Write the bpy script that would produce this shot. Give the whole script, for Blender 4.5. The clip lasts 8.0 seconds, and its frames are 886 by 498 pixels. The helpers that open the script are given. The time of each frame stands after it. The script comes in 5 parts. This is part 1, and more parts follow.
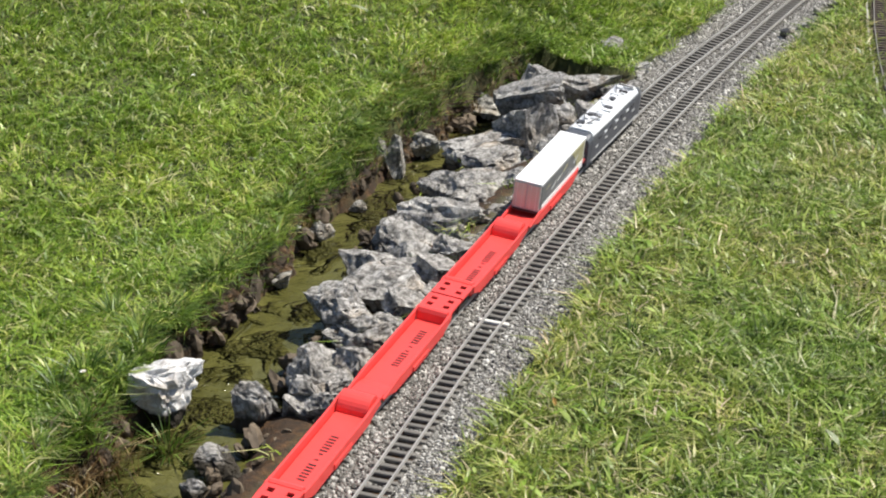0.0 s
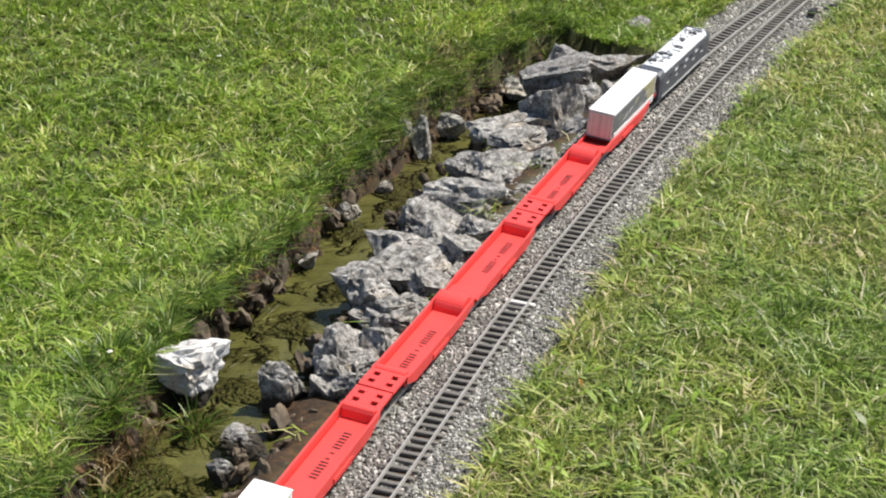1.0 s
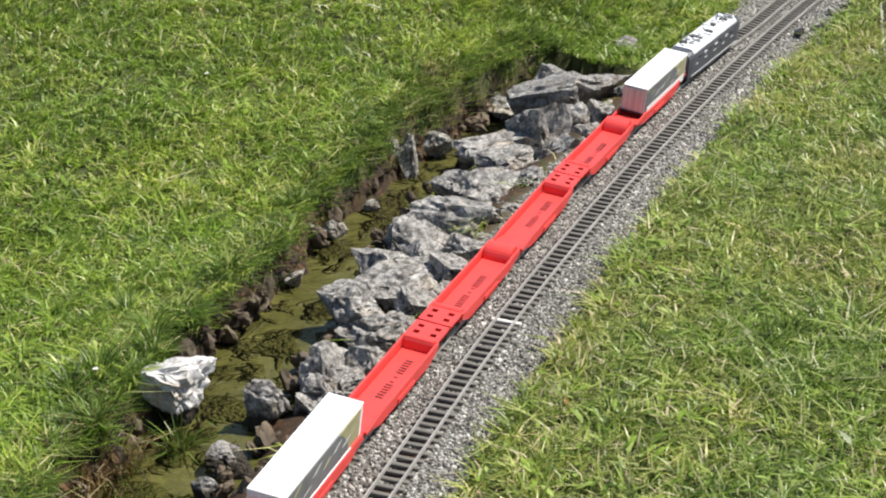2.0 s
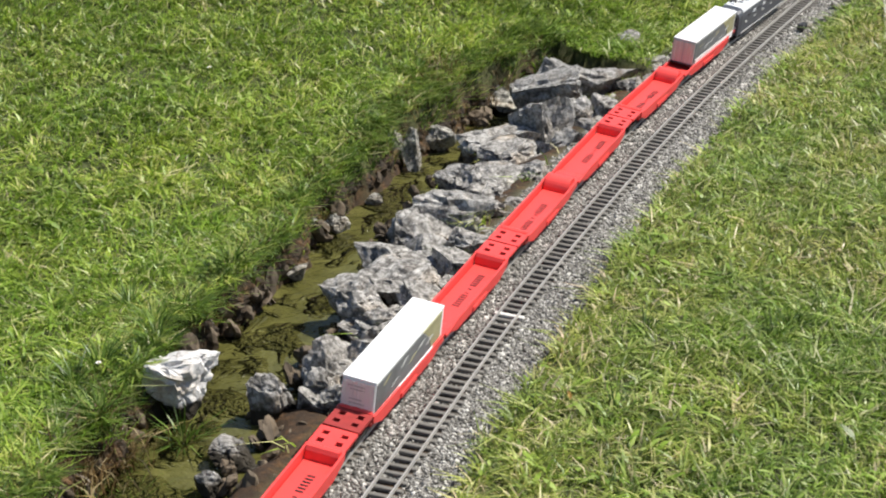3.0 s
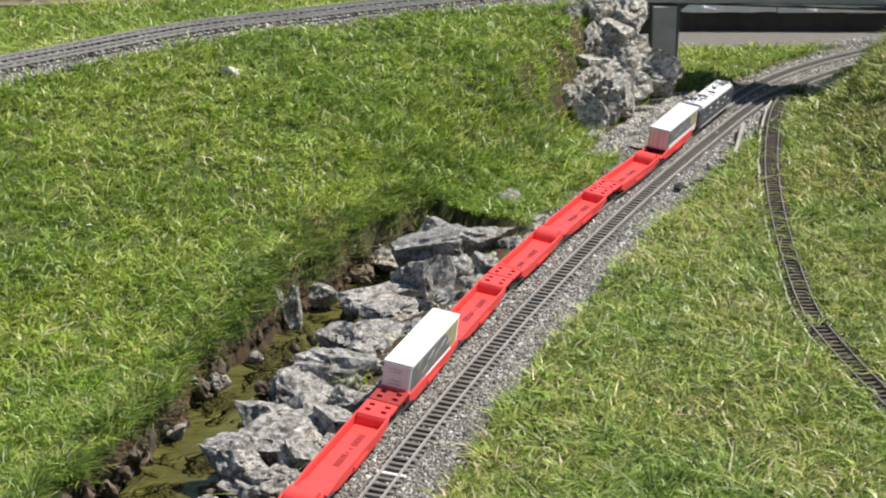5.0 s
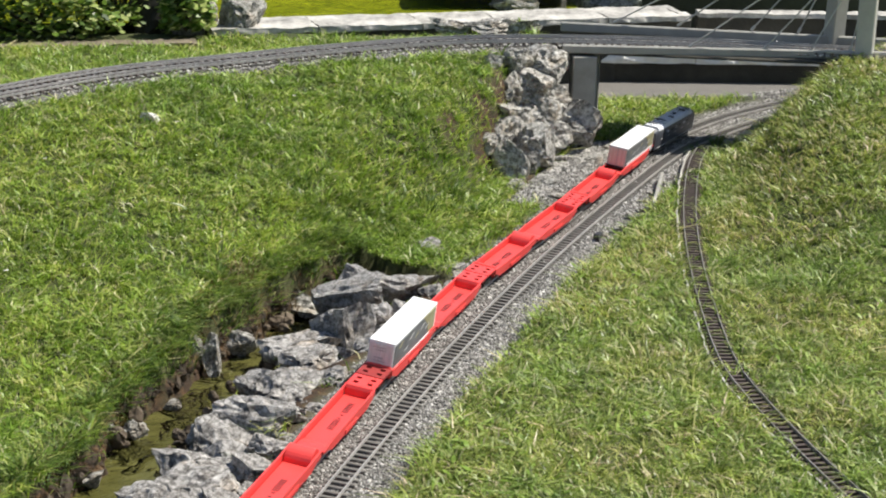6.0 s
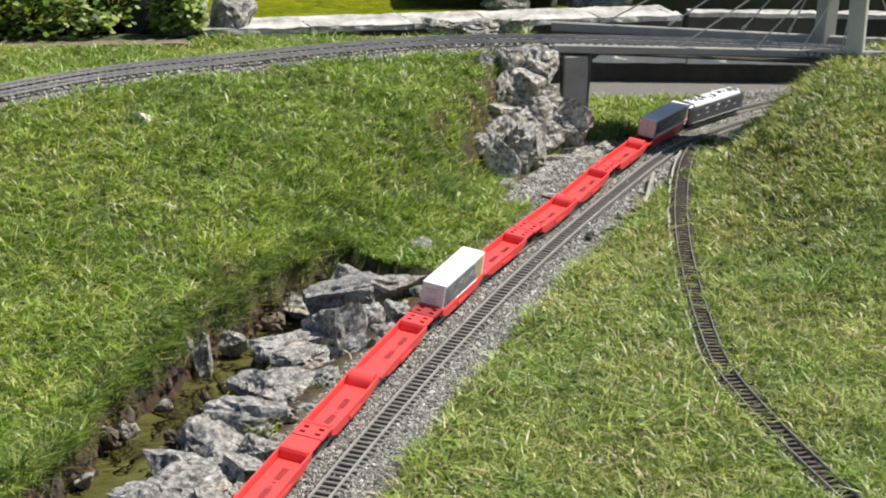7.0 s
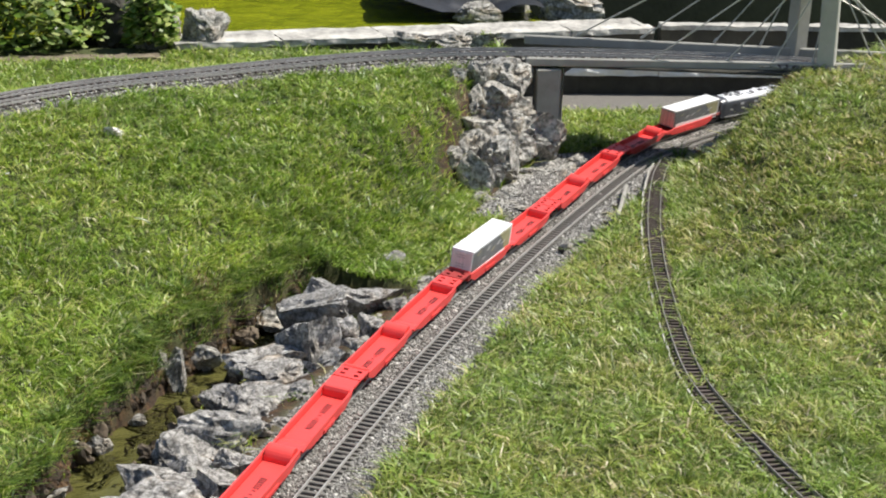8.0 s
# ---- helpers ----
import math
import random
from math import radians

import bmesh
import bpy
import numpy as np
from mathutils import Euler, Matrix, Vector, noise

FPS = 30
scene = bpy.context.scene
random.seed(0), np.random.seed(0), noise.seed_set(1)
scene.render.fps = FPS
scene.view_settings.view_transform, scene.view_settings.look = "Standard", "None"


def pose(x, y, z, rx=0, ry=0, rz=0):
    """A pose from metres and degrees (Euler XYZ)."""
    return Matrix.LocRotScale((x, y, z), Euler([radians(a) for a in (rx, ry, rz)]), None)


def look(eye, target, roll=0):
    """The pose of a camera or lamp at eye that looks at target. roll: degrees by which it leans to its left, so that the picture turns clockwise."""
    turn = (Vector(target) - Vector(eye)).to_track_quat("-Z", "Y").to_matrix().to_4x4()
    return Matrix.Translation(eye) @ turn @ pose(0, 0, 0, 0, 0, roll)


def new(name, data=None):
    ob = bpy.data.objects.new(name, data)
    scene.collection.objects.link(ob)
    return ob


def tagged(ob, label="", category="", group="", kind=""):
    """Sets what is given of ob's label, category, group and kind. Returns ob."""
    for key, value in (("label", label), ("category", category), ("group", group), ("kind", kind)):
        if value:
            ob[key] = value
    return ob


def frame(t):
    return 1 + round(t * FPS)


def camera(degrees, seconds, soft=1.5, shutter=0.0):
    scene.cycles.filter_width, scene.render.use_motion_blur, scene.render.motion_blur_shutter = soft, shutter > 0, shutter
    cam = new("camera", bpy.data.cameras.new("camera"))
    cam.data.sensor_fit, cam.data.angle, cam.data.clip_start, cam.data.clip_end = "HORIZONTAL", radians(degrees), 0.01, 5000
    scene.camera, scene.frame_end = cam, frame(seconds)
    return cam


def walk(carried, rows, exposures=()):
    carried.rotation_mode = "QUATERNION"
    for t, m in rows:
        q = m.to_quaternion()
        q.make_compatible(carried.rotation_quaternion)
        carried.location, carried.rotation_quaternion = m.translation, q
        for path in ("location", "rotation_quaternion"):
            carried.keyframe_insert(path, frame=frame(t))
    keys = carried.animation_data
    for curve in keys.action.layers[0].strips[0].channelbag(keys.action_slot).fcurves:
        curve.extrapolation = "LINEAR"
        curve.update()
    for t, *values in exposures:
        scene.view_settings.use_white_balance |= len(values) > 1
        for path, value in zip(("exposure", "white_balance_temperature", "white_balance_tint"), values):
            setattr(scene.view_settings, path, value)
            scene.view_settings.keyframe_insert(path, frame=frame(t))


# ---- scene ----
cam = camera(27.0, 8.0, soft=2.05)
EYE = (0.0, 0.0, 2.395)
CAM_ROWS = [(0.0, 67.062, 1.154, -0.564), (0.5, 66.439, 1.296, -0.007), (1.0, 66.474, 1.495, 0.174), (1.5, 66.864, 1.277, 0.11),
            (2.0, 67.042, 1.102, -0.115), (3.5, 66.79, 1.145, 0.0), (4.0, 67.114, 1.296, -1.036), (4.5, 68.793, 0.487, -2.048),
            (5.0, 71.725, -0.149, -3.467), (5.2, 73.078, -0.9, -4.552), (6.5, 73.248, -1.182, -5.864), (7.0, 73.242, -1.166, -6.018),
            (7.5, 73.495, -1.3, -6.302), (8.0, 73.67, -1.19, -6.867)]
walk(cam, [(t, pose(*EYE, rx, ry, rz)) for t, rx, ry, rz in CAM_ROWS])

# ---- light ----
SUN_FROM = Vector((0.78, 0.14, 1.25)).normalized()
world = bpy.data.worlds.new("world")
scene.world = world
world.use_nodes = True
wn = world.node_tree.nodes
sky = wn.new("ShaderNodeTexSky")
sky.sky_type, sky.sun_disc = "NISHITA", False
sky.sun_elevation = math.asin(SUN_FROM.z)
sky.sun_rotation = math.atan2(SUN_FROM.x, SUN_FROM.y)
world.node_tree.links.new(sky.outputs[0], wn["Background"].inputs[0])
wn["Background"].inputs[1].default_value = 0.085
sun = new("sun", bpy.data.lights.new("sun", "SUN"))
sun.data.energy, sun.data.angle, sun.data.color = 5.0, radians(0.5), (1.0, 0.95, 0.86)
sun.matrix_world = look(SUN_FROM * 30, (0, 0, 0))
scene.view_settings.exposure = 0.46


# ---- materials ----
def material(name, rough=0.6, metal=0.0):
    m = bpy.data.materials.new(name)
    m.use_nodes = True
    b = m.node_tree.nodes["Principled BSDF"]
    b.inputs["Roughness"].default_value, b.inputs["Metallic"].default_value = rough, metal
    return m, m.node_tree, b


def ramp(nt, fac, stops):
    r = nt.nodes.new("ShaderNodeValToRGB")
    el = r.color_ramp.elements
    while len(el) < len(stops):
        el.new(0.5)
    for e, (p, c) in zip(el, stops):
        e.position, e.color = p, (*c, 1)
    nt.links.new(fac, r.inputs[0])
    return r.outputs[0]


def noise_tex(nt, scale, detail=4, rough=0.6, obj=False, distort=0.0):
    n = nt.nodes.new("ShaderNodeTexNoise")
    n.inputs["Scale"].default_value, n.inputs["Detail"].default_value = scale, detail
    n.inputs["Roughness"].default_value, n.inputs["Distortion"].default_value = rough, distort
    co = nt.nodes.new("ShaderNodeTexCoord") if obj else nt.nodes.new("ShaderNodeNewGeometry")
    nt.links.new(co.outputs["Object" if obj else "Position"], n.inputs["Vector"])
    return n.outputs["Fac"]


def mix(nt, fac, a, b, kind="MIX"):
    m = nt.nodes.new("ShaderNodeMix")
    m.data_type, m.blend_type = "RGBA", kind
    for sock, v in ((m.inputs[0], fac), (m.inputs[6], a), (m.inputs[7], b)):
        if hasattr(v, "is_linked"):
            nt.links.new(v, sock)
        elif isinstance(v, tuple):
            sock.default_value = (*v, 1)
        else:
            sock.default_value = v
    return m.outputs[2]


def bump(nt, b, height, strength, dist):
    n = nt.nodes.new("ShaderNodeBump")
    n.inputs["Strength"].default_value, n.inputs["Distance"].default_value = strength, dist
    nt.links.new(height, n.inputs["Height"])
    nt.links.new(n.outputs[0], b.inputs["Normal"])


def simple(name, col, rough=0.6, metal=0.0, vary=0.25, scale=60, bump_d=0.0, obj=True):
    """A plain surface with fine grain and larger stains."""
    m, nt, b = material(name, rough, metal)
    lo, hi = tuple(c * (1 - vary) for c in col), tuple(min(1, c * (1 + vary)) for c in col)
    fine = ramp(nt, noise_tex(nt, scale, 5, 0.65, obj), [(0.3, lo), (0.7, hi)])
    big = ramp(nt, noise_tex(nt, scale / 8, 3, 0.5, obj), [(0.35, lo), (0.65, hi)])
    nt.links.new(mix(nt, 0.5, fine, big), b.inputs["Base Color"])
    if bump_d:
        bump(nt, b, noise_tex(nt, scale, 5, 0.65, obj), 0.6, bump_d)
    return m


def island_random(nt):
    return nt.nodes.new("ShaderNodeNewGeometry").outputs["Random Per Island"]


def make_grass(name, greens, patch):
    m, nt, b = material(name, 0.4)
    col = ramp(nt, island_random(nt), greens)
    big = ramp(nt, noise_tex(nt, 1.6, 3), [(0.38, patch[0]), (0.62, patch[1])])
    col = mix(nt, 0.75, col, big, "MULTIPLY")
    mid = ramp(nt, noise_tex(nt, 11, 4, 0.65), [(0.33, (0.56, 0.58, 0.52)), (0.62, (1.10, 1.06, 1.02))])
    col = mix(nt, 0.9, col, mid, "MULTIPLY")
    nt.links.new(col, b.inputs["Base Color"])
    tr = nt.nodes.new("ShaderNodeBsdfTranslucent")
    nt.links.new(col, tr.inputs[0])
    ms = nt.nodes.new("ShaderNodeMixShader")
    ms.inputs[0].default_value = 0.35
    nt.links.new(b.outputs[0], ms.inputs[1])
    nt.links.new(tr.outputs[0], ms.inputs[2])
    nt.links.new(ms.outputs[0], nt.nodes["Material Output"].inputs[0])
    b.inputs["Specular IOR Level"].default_value = 0.5
    return m


GRASS = make_grass("grass_blades", [(0.0, (0.10, 0.175, 0.028)), (0.3, (0.22, 0.36, 0.041)), (0.55, (0.34, 0.49, 0.067)),
                                    (0.8, (0.47, 0.58, 0.129)), (0.92, (0.58, 0.59, 0.233)), (1.0, (0.80, 0.74, 0.558))],
                   ((0.70, 0.80, 0.58), (1.18, 1.10, 1.0)))
DRY_GRASS = make_grass("dry_lawn_blades", [(0.0, (0.12, 0.18, 0.041)), (0.3, (0.24, 0.36, 0.064)), (0.55, (0.36, 0.48, 0.110)),
                                           (0.78, (0.48, 0.56, 0.181)), (0.9, (0.60, 0.58, 0.324)), (1.0, (0.78, 0.70, 0.597))],
                       ((0.76, 0.86, 0.62), (1.22, 1.02, 0.96)))
WEED = make_grass("weed_leaves", [(0.0, (0.15, 0.25, 0.03)), (0.5, (0.28, 0.42, 0.06)), (1.0, (0.48, 0.58, 0.20))],
                  ((0.8, 0.85, 0.7), (1.1, 1.1, 1.0)))
STRAW = make_grass("dry_stalks", [(0.0, (0.38, 0.42, 0.16)), (0.5, (0.50, 0.47, 0.26)), (1.0, (0.66, 0.60, 0.40))],
                   ((0.8, 0.8, 0.75), (1.1, 1.1, 1.0)))
BUSH = make_grass("shrub_leaves", [(0.0, (0.05, 0.11, 0.02)), (0.45, (0.18, 0.30, 0.04)), (1.0, (0.52, 0.58, 0.24))],
                  ((0.8, 0.8, 0.8), (1.1, 1.1, 1.0)))


def make_ground():
    m, nt, b = material("turf_soil", 0.9)
    soil = ramp(nt, noise_tex(nt, 22, 6, 0.7), [(0.3, (0.035, 0.045, 0.012)), (0.55, (0.065, 0.08, 0.02)), (0.75, (0.13, 0.11, 0.05))])
    gravel = ramp(nt, noise_tex(nt, 160, 3, 0.7), [(0.3, (0.05, 0.046, 0.04)), (0.5, (0.15, 0.14, 0.125)), (0.7, (0.30, 0.285, 0.26))])
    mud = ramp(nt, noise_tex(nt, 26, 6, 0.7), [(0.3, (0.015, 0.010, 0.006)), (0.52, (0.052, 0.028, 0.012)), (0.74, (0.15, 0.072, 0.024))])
    at = nt.nodes.new("ShaderNodeAttribute")
    at.attribute_name = "zone"
    sep = nt.nodes.new("ShaderNodeSeparateColor")
    nt.links.new(at.outputs["Color"], sep.inputs[0])
    col = mix(nt, sep.outputs[0], soil, gravel)
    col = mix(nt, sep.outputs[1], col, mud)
    turf = ramp(nt, noise_tex(nt, 30, 6, 0.75), [(0.3, (0.05, 0.085, 0.012)), (0.5, (0.16, 0.23, 0.03)), (0.72, (0.32, 0.38, 0.08))])
    col = mix(nt, sep.outputs[2], col, turf)
    nt.links.new(col, b.inputs["Base Color"])
    bump(nt, b, noise_tex(nt, 90, 5, 0.7), 0.8, 0.01)
    return m


SEDGE = make_grass("dark_bank_grass", [(0.0, (0.05, 0.10, 0.018)), (0.4, (0.11, 0.20, 0.028)), (0.75, (0.22, 0.33, 0.06)), (1.0, (0.40, 0.44, 0.16))],
                   ((0.8, 0.85, 0.7), (1.1, 1.1, 1.0)))


GROUND = make_ground()


def make_stone(name, stops, wet=True, marks=0.75):
    m, nt, b = material(name, 0.85)
    n1 = noise_tex(nt, 14, 8, 0.72, True, 0.6)
    col = ramp(nt, n1, stops)
    lichen = ramp(nt, noise_tex(nt, 55, 6, 0.75, True), [(0.44, (0.34, 0.34, 0.33)), (0.54, (1.0, 1.0, 1.0))])
    col = mix(nt, marks, col, lichen, "MULTIPLY")
    v = nt.nodes.new("ShaderNodeTexVoronoi")
    v.feature, v.inputs["Scale"].default_value = "DISTANCE_TO_EDGE", 13
    warp = nt.nodes.new("ShaderNodeTexCoord")
    vm = nt.nodes.new("ShaderNodeVectorMath")
    nt.links.new(warp.outputs["Object"], vm.inputs[0])
    nz = nt.nodes.new("ShaderNodeTexNoise")
    nz.inputs["Scale"].default_value = 20
    nt.links.new(warp.outputs["Object"], nz.inputs["Vector"])
    sc = nt.nodes.new("ShaderNodeVectorMath")
    sc.operation, sc.inputs["Scale"].default_value = "SCALE", 0.12
    nt.links.new(nz.outputs["Color"], sc.inputs[0])
    nt.links.new(sc.outputs[0], vm.inputs[1])
    nt.links.new(vm.outputs[0], v.inputs["Vector"])
    crack = ramp(nt, v.outputs["Distance"], [(0.0, (0.22, 0.20, 0.18)), (0.055, (1.0, 1.0, 1.0))])
    col = mix(nt, marks, col, crack, "MULTIPLY")
    rust = ramp(nt, noise_tex(nt, 9, 4, 0.6, True), [(0.5, (1.0, 1.0, 1.0)), (0.68, (0.72, 0.58, 0.42))])
    col = mix(nt, 0.7, col, rust, "MULTIPLY")
    if wet:
        # damp, algae-stained foot above the stream's waterline
        g = nt.nodes.new("ShaderNodeNewGeometry")
        s = nt.nodes.new("ShaderNodeSeparateXYZ")
        nt.links.new(g.outputs["Position"], s.inputs[0])
        add = nt.nodes.new("ShaderNodeMath")
        add.operation = "MULTIPLY_ADD"
        nt.links.new(noise_tex(nt, 18, 4), add.inputs[0])
        add.inputs[1].default_value = 0.09
        off = nt.nodes.new("ShaderNodeMath")
        off.inputs[1].default_value = 0.035
        nt.links.new(s.outputs["Z"], off.inputs[0])
        nt.links.new(off.outputs[0], add.inputs[2])
        w = ramp(nt, add.outputs[0], [(0.0, (1, 1, 1)), (0.018, (0, 0, 0))])
        col = mix(nt, w, col, (0.035, 0.028, 0.018))
    nt.links.new(col, b.inputs["Base Color"])
    bump(nt, b, noise_tex(nt, 38, 8, 0.75, True), 0.9, 0.012)
    return m


STONE = make_stone("limestone", [(0.30, (0.09, 0.085, 0.075)), (0.42, (0.31, 0.295, 0.275)), (0.55, (0.52, 0.50, 0.47)), (0.72, (0.74, 0.72, 0.69))])
STONE_DRY = make_stone("dry_limestone", [(0.30, (0.12, 0.11, 0.095)), (0.43, (0.36, 0.345, 0.31)), (0.57, (0.58, 0.56, 0.51)), (0.75, (0.74, 0.72, 0.66))], False)
STONE_DARK = make_stone("dark_limestone", [(0.28, (0.10, 0.095, 0.09)), (0.42, (0.30, 0.29, 0.275)), (0.56, (0.47, 0.455, 0.435)), (0.74, (0.70, 0.68, 0.65))])
STONE_PALE = make_stone("pale_limestone", [(0.25, (0.50, 0.48, 0.46)), (0.42, (0.76, 0.74, 0.72)), (0.7, (0.86, 0.85, 0.83))], True, 0.25)


def make_water(name, dark, light, rough=0.06, calm=0.006, riffle=0.05, low=0.50):
    """Murky water: calm sheen, with steep little ripples in patches."""
    m, nt, b = material(name, rough)
    col = ramp(nt, noise_tex(nt, 5, 6, 0.7, False, 1.0), [(0.34, dark), (0.68, light)])
    nt.links.new(col, b.inputs["Base Color"])
    b.inputs["IOR"].default_value = 1.33
    where = ramp(nt, noise_tex(nt, 6, 3, 0.6, False, 0.5), [(low, (calm, calm, calm)), (low + 0.12, (riffle, riffle, riffle))])
    waves = mix(nt, 0.35, noise_tex(nt, 32, 2, 0.5, False, 0.8), noise_tex(nt, 80, 2, 0.4, False, 0.4))
    bump(nt, b, mix(nt, 1.0, waves, where, "MULTIPLY"), 1.0, 1.0)
    return m


WATER = make_water("stream_water", (0.048, 0.047, 0.013), (0.125, 0.120, 0.036), 0.11, 0.006, 0.16, 0.47)
POND = make_water("pond_water", (0.12, 0.15, 0.006), (0.27, 0.30, 0.014), 0.10, 0.004, 0.012)


def make_gravel():
    m, nt, b = material("ballast_stones", 0.85)
    col = ramp(nt, island_random(nt), [(0.0, (0.05, 0.047, 0.042)), (0.3, (0.165, 0.157, 0.142)), (0.7, (0.31, 0.298, 0.275)), (1.0, (0.62, 0.60, 0.56))])
    nt.links.new(col, b.inputs["Base Color"])
    bump(nt, b, noise_tex(nt, 300, 3), 0.4, 0.002)
    return m


BALLAST = make_gravel()
RED = simple("signal_red_paint", (0.74, 0.062, 0.055), 0.42, 0, 0.10, 40)
# the wagon red with the trailer's shadow put into the colour
RED_SHADOWED = simple("trailer_shadow_red", (0.30, 0.025, 0.022), 0.6, 0, 0.25, 40)
# red darkened to carry the shade of the hollows under the platforms
RED_RECESS_SHADE = simple("recess_shade_red", (0.05, 0.006, 0.005), 0.7, 0, 0.2, 40)
BLACK = simple("black_plastic", (0.025, 0.024, 0.024), 0.5, 0, 0.3, 60)
LETTER = simple("dark_marking", (0.03, 0.008, 0.008), 0.6, 0, 0.2, 60)
WHITE = simple("white_lacquer", (0.80, 0.80, 0.80), 0.35, 0, 0.04, 20)
OFFWHITE = simple("grey_white_door", (0.72, 0.70, 0.68), 0.45, 0, 0.06, 30)
BEIGE = simple("beige_door", (0.60, 0.53, 0.46), 0.5, 0, 0.10, 30)
STEEL = simple("worn_rail_steel", (0.40, 0.385, 0.36), 0.45, 0.25, 0.2, 80)
SLEEPER = simple("weathered_sleeper", (0.15, 0.14, 0.125), 0.85, 0, 0.35, 70, 0.002)
RAIL_DARK = simple("dull_rail_steel", (0.22, 0.205, 0.19), 0.5, 0.2, 0.25, 80)
EDGING = simple("mossy_brown_stone", (0.17, 0.14, 0.095), 0.9, 0, 0.55, 22, 0.012)
SLEEPER_DARK = simple("brown_sleeper", (0.085, 0.065, 0.055), 0.85, 0, 0.3, 70, 0.002)
PALE_SLEEPER = simple("pale_sleeper", (0.66, 0.64, 0.60), 0.8, 0, 0.12, 60, 0.002)
CONCRETE = simple("weathered_concrete", (0.31, 0.30, 0.27), 0.85, 0, 0.22, 14, 0.004)
BRIDGE_GREY = simple("grey_bridge_paint", (0.31, 0.30, 0.27), 0.7, 0, 0.18, 18, 0.002)
PYLON_GREY = simple("pale_pylon_paint", (0.40, 0.39, 0.355), 0.65, 0, 0.15, 18, 0.002)
PALE_COPING = simple("white_coping", (0.78, 0.76, 0.71), 0.85, 0, 0.2, 20, 0.006)
COPING = simple("sunlit_coping", (0.40, 0.385, 0.35), 0.9, 0, 0.6, 26, 0.014)
# dark wall faces and deck; also stands in for shade behind the pond and shrubs
DARKWALL = simple("dark_wall_and_shade", (0.045, 0.042, 0.032), 0.9, 0, 0.45, 9, 0.02)
LINER = simple("black_pond_liner", (0.03, 0.032, 0.036), 0.35, 0, 0.3, 12, 0.01)
LOCO_GREY = simple("slate_loco_paint", (0.075, 0.08, 0.095), 0.35, 0, 0.15, 30)
LOCO_ROOF = simple("silver_roof", (0.68, 0.69, 0.71), 0.45, 0.1, 0.12, 40)
LOCO_DARK = simple("roof_gear", (0.06, 0.06, 0.065), 0.5, 0.2, 0.3, 60)
GLASSY = simple("dark_window", (0.02, 0.022, 0.026), 0.08, 0, 0.1, 20)
CABLE = simple("stay_cable", (0.42, 0.41, 0.38), 0.5, 0.3, 0.1, 50)
PRINT_GREY = simple("grey_print", (0.13, 0.135, 0.14), 0.45, 0, 0.35, 26)
PRINT_OLIVE = simple("olive_print", (0.30, 0.28, 0.16), 0.45, 0, 0.3, 26)
PRINT_PALE = simple("pale_print", (0.46, 0.46, 0.45), 0.45, 0, 0.1, 26)
BARK = simple("dark_stem", (0.08, 0.06, 0.04), 0.9, 0, 0.3, 30)


# ---- plan: centre lines of the tracks and the stream ----
def spline(P, n=30):
    P = np.array(P, float)
    Q = np.vstack([2 * P[0] - P[1], P, 2 * P[-1] - P[-2]])
    out = []
    for i in range(len(P) - 1):
        a, b, c, d = Q[i:i + 4]
        for u in np.arange(n) / n:
            out.append(0.5 * (2 * b + (c - a) * u + (2 * a - 5 * b + 4 * c - d) * u * u + (3 * b - a - 3 * c + d) * u ** 3))
    out.append(P[-1])
    return np.array(out)


class Line:
    def __init__(self, pts):
        self.p = spline(pts)
        self.s = np.r_[0, np.cumsum(np.hypot(*np.diff(self.p[:, :2], axis=0).T))]
        self.length = self.s[-1]

    def at(self, s):
        if s < 0:
            d = self.p[1, :2] - self.p[0, :2]
            d = d / np.hypot(*d)
            return self.p[0] + d * s, math.atan2(d[0], d[1])
        q = np.array([np.interp(s, self.s, self.p[:, k]) for k in range(self.p.shape[1])])
        e = np.array([np.interp(min(s + 0.03, self.length), self.s, self.p[:, k]) - np.interp(max(s - 0.03, 0), self.s, self.p[:, k]) for k in (0, 1)])
        return q, math.atan2(e[0], e[1])

    def side(self, X, Y):
        """Signed distance (right positive) and arc length of the nearest place, for arrays."""
        sh = X.shape
        X, Y = X.ravel(), Y.ravel()
        p = self.p[::3, :2]
        s = self.s[::3]
        d = (p[1] - p[0]) / np.hypot(*(p[1] - p[0]))
        back = np.arange(-5.0, -0.05, 0.1)
        p, s = np.vstack([p[0] + d * back[:, None], p]), np.r_[back, s]
        t = np.gradient(p, axis=0)
        t /= np.hypot(t[:, 0], t[:, 1])[:, None]
        D, S = np.empty(len(X)), np.empty(len(X))
        for i in range(0, len(X), 20000):
            x, y = X[i:i + 20000], Y[i:i + 20000]
            k = np.argmin((x[:, None] - p[:, 0]) ** 2 + (y[:, None] - p[:, 1]) ** 2, axis=1)
            dx, dy = x - p[k, 0], y - p[k, 1]
            D[i:i + 20000] = np.hypot(dx, dy) * np.sign(dx * t[k, 1] - dy * t[k, 0])
            S[i:i + 20000] = s[k]
        return D.reshape(sh), S.reshape(sh)


TRAIN_LINE = Line([(-1.0, 2.3), (-0.72, 3.1), (-0.43, 3.95), (-0.235, 4.5), (0.068, 5.3), (0.498, 6.4), (0.78, 7.04), (0.995, 7.5),
                   (1.225, 7.94), (1.38, 8.215), (1.58, 8.61), (2.03, 9.5), (2.42, 10.15), (2.86, 10.66), (3.4, 11.08), (4.2, 11.5)])
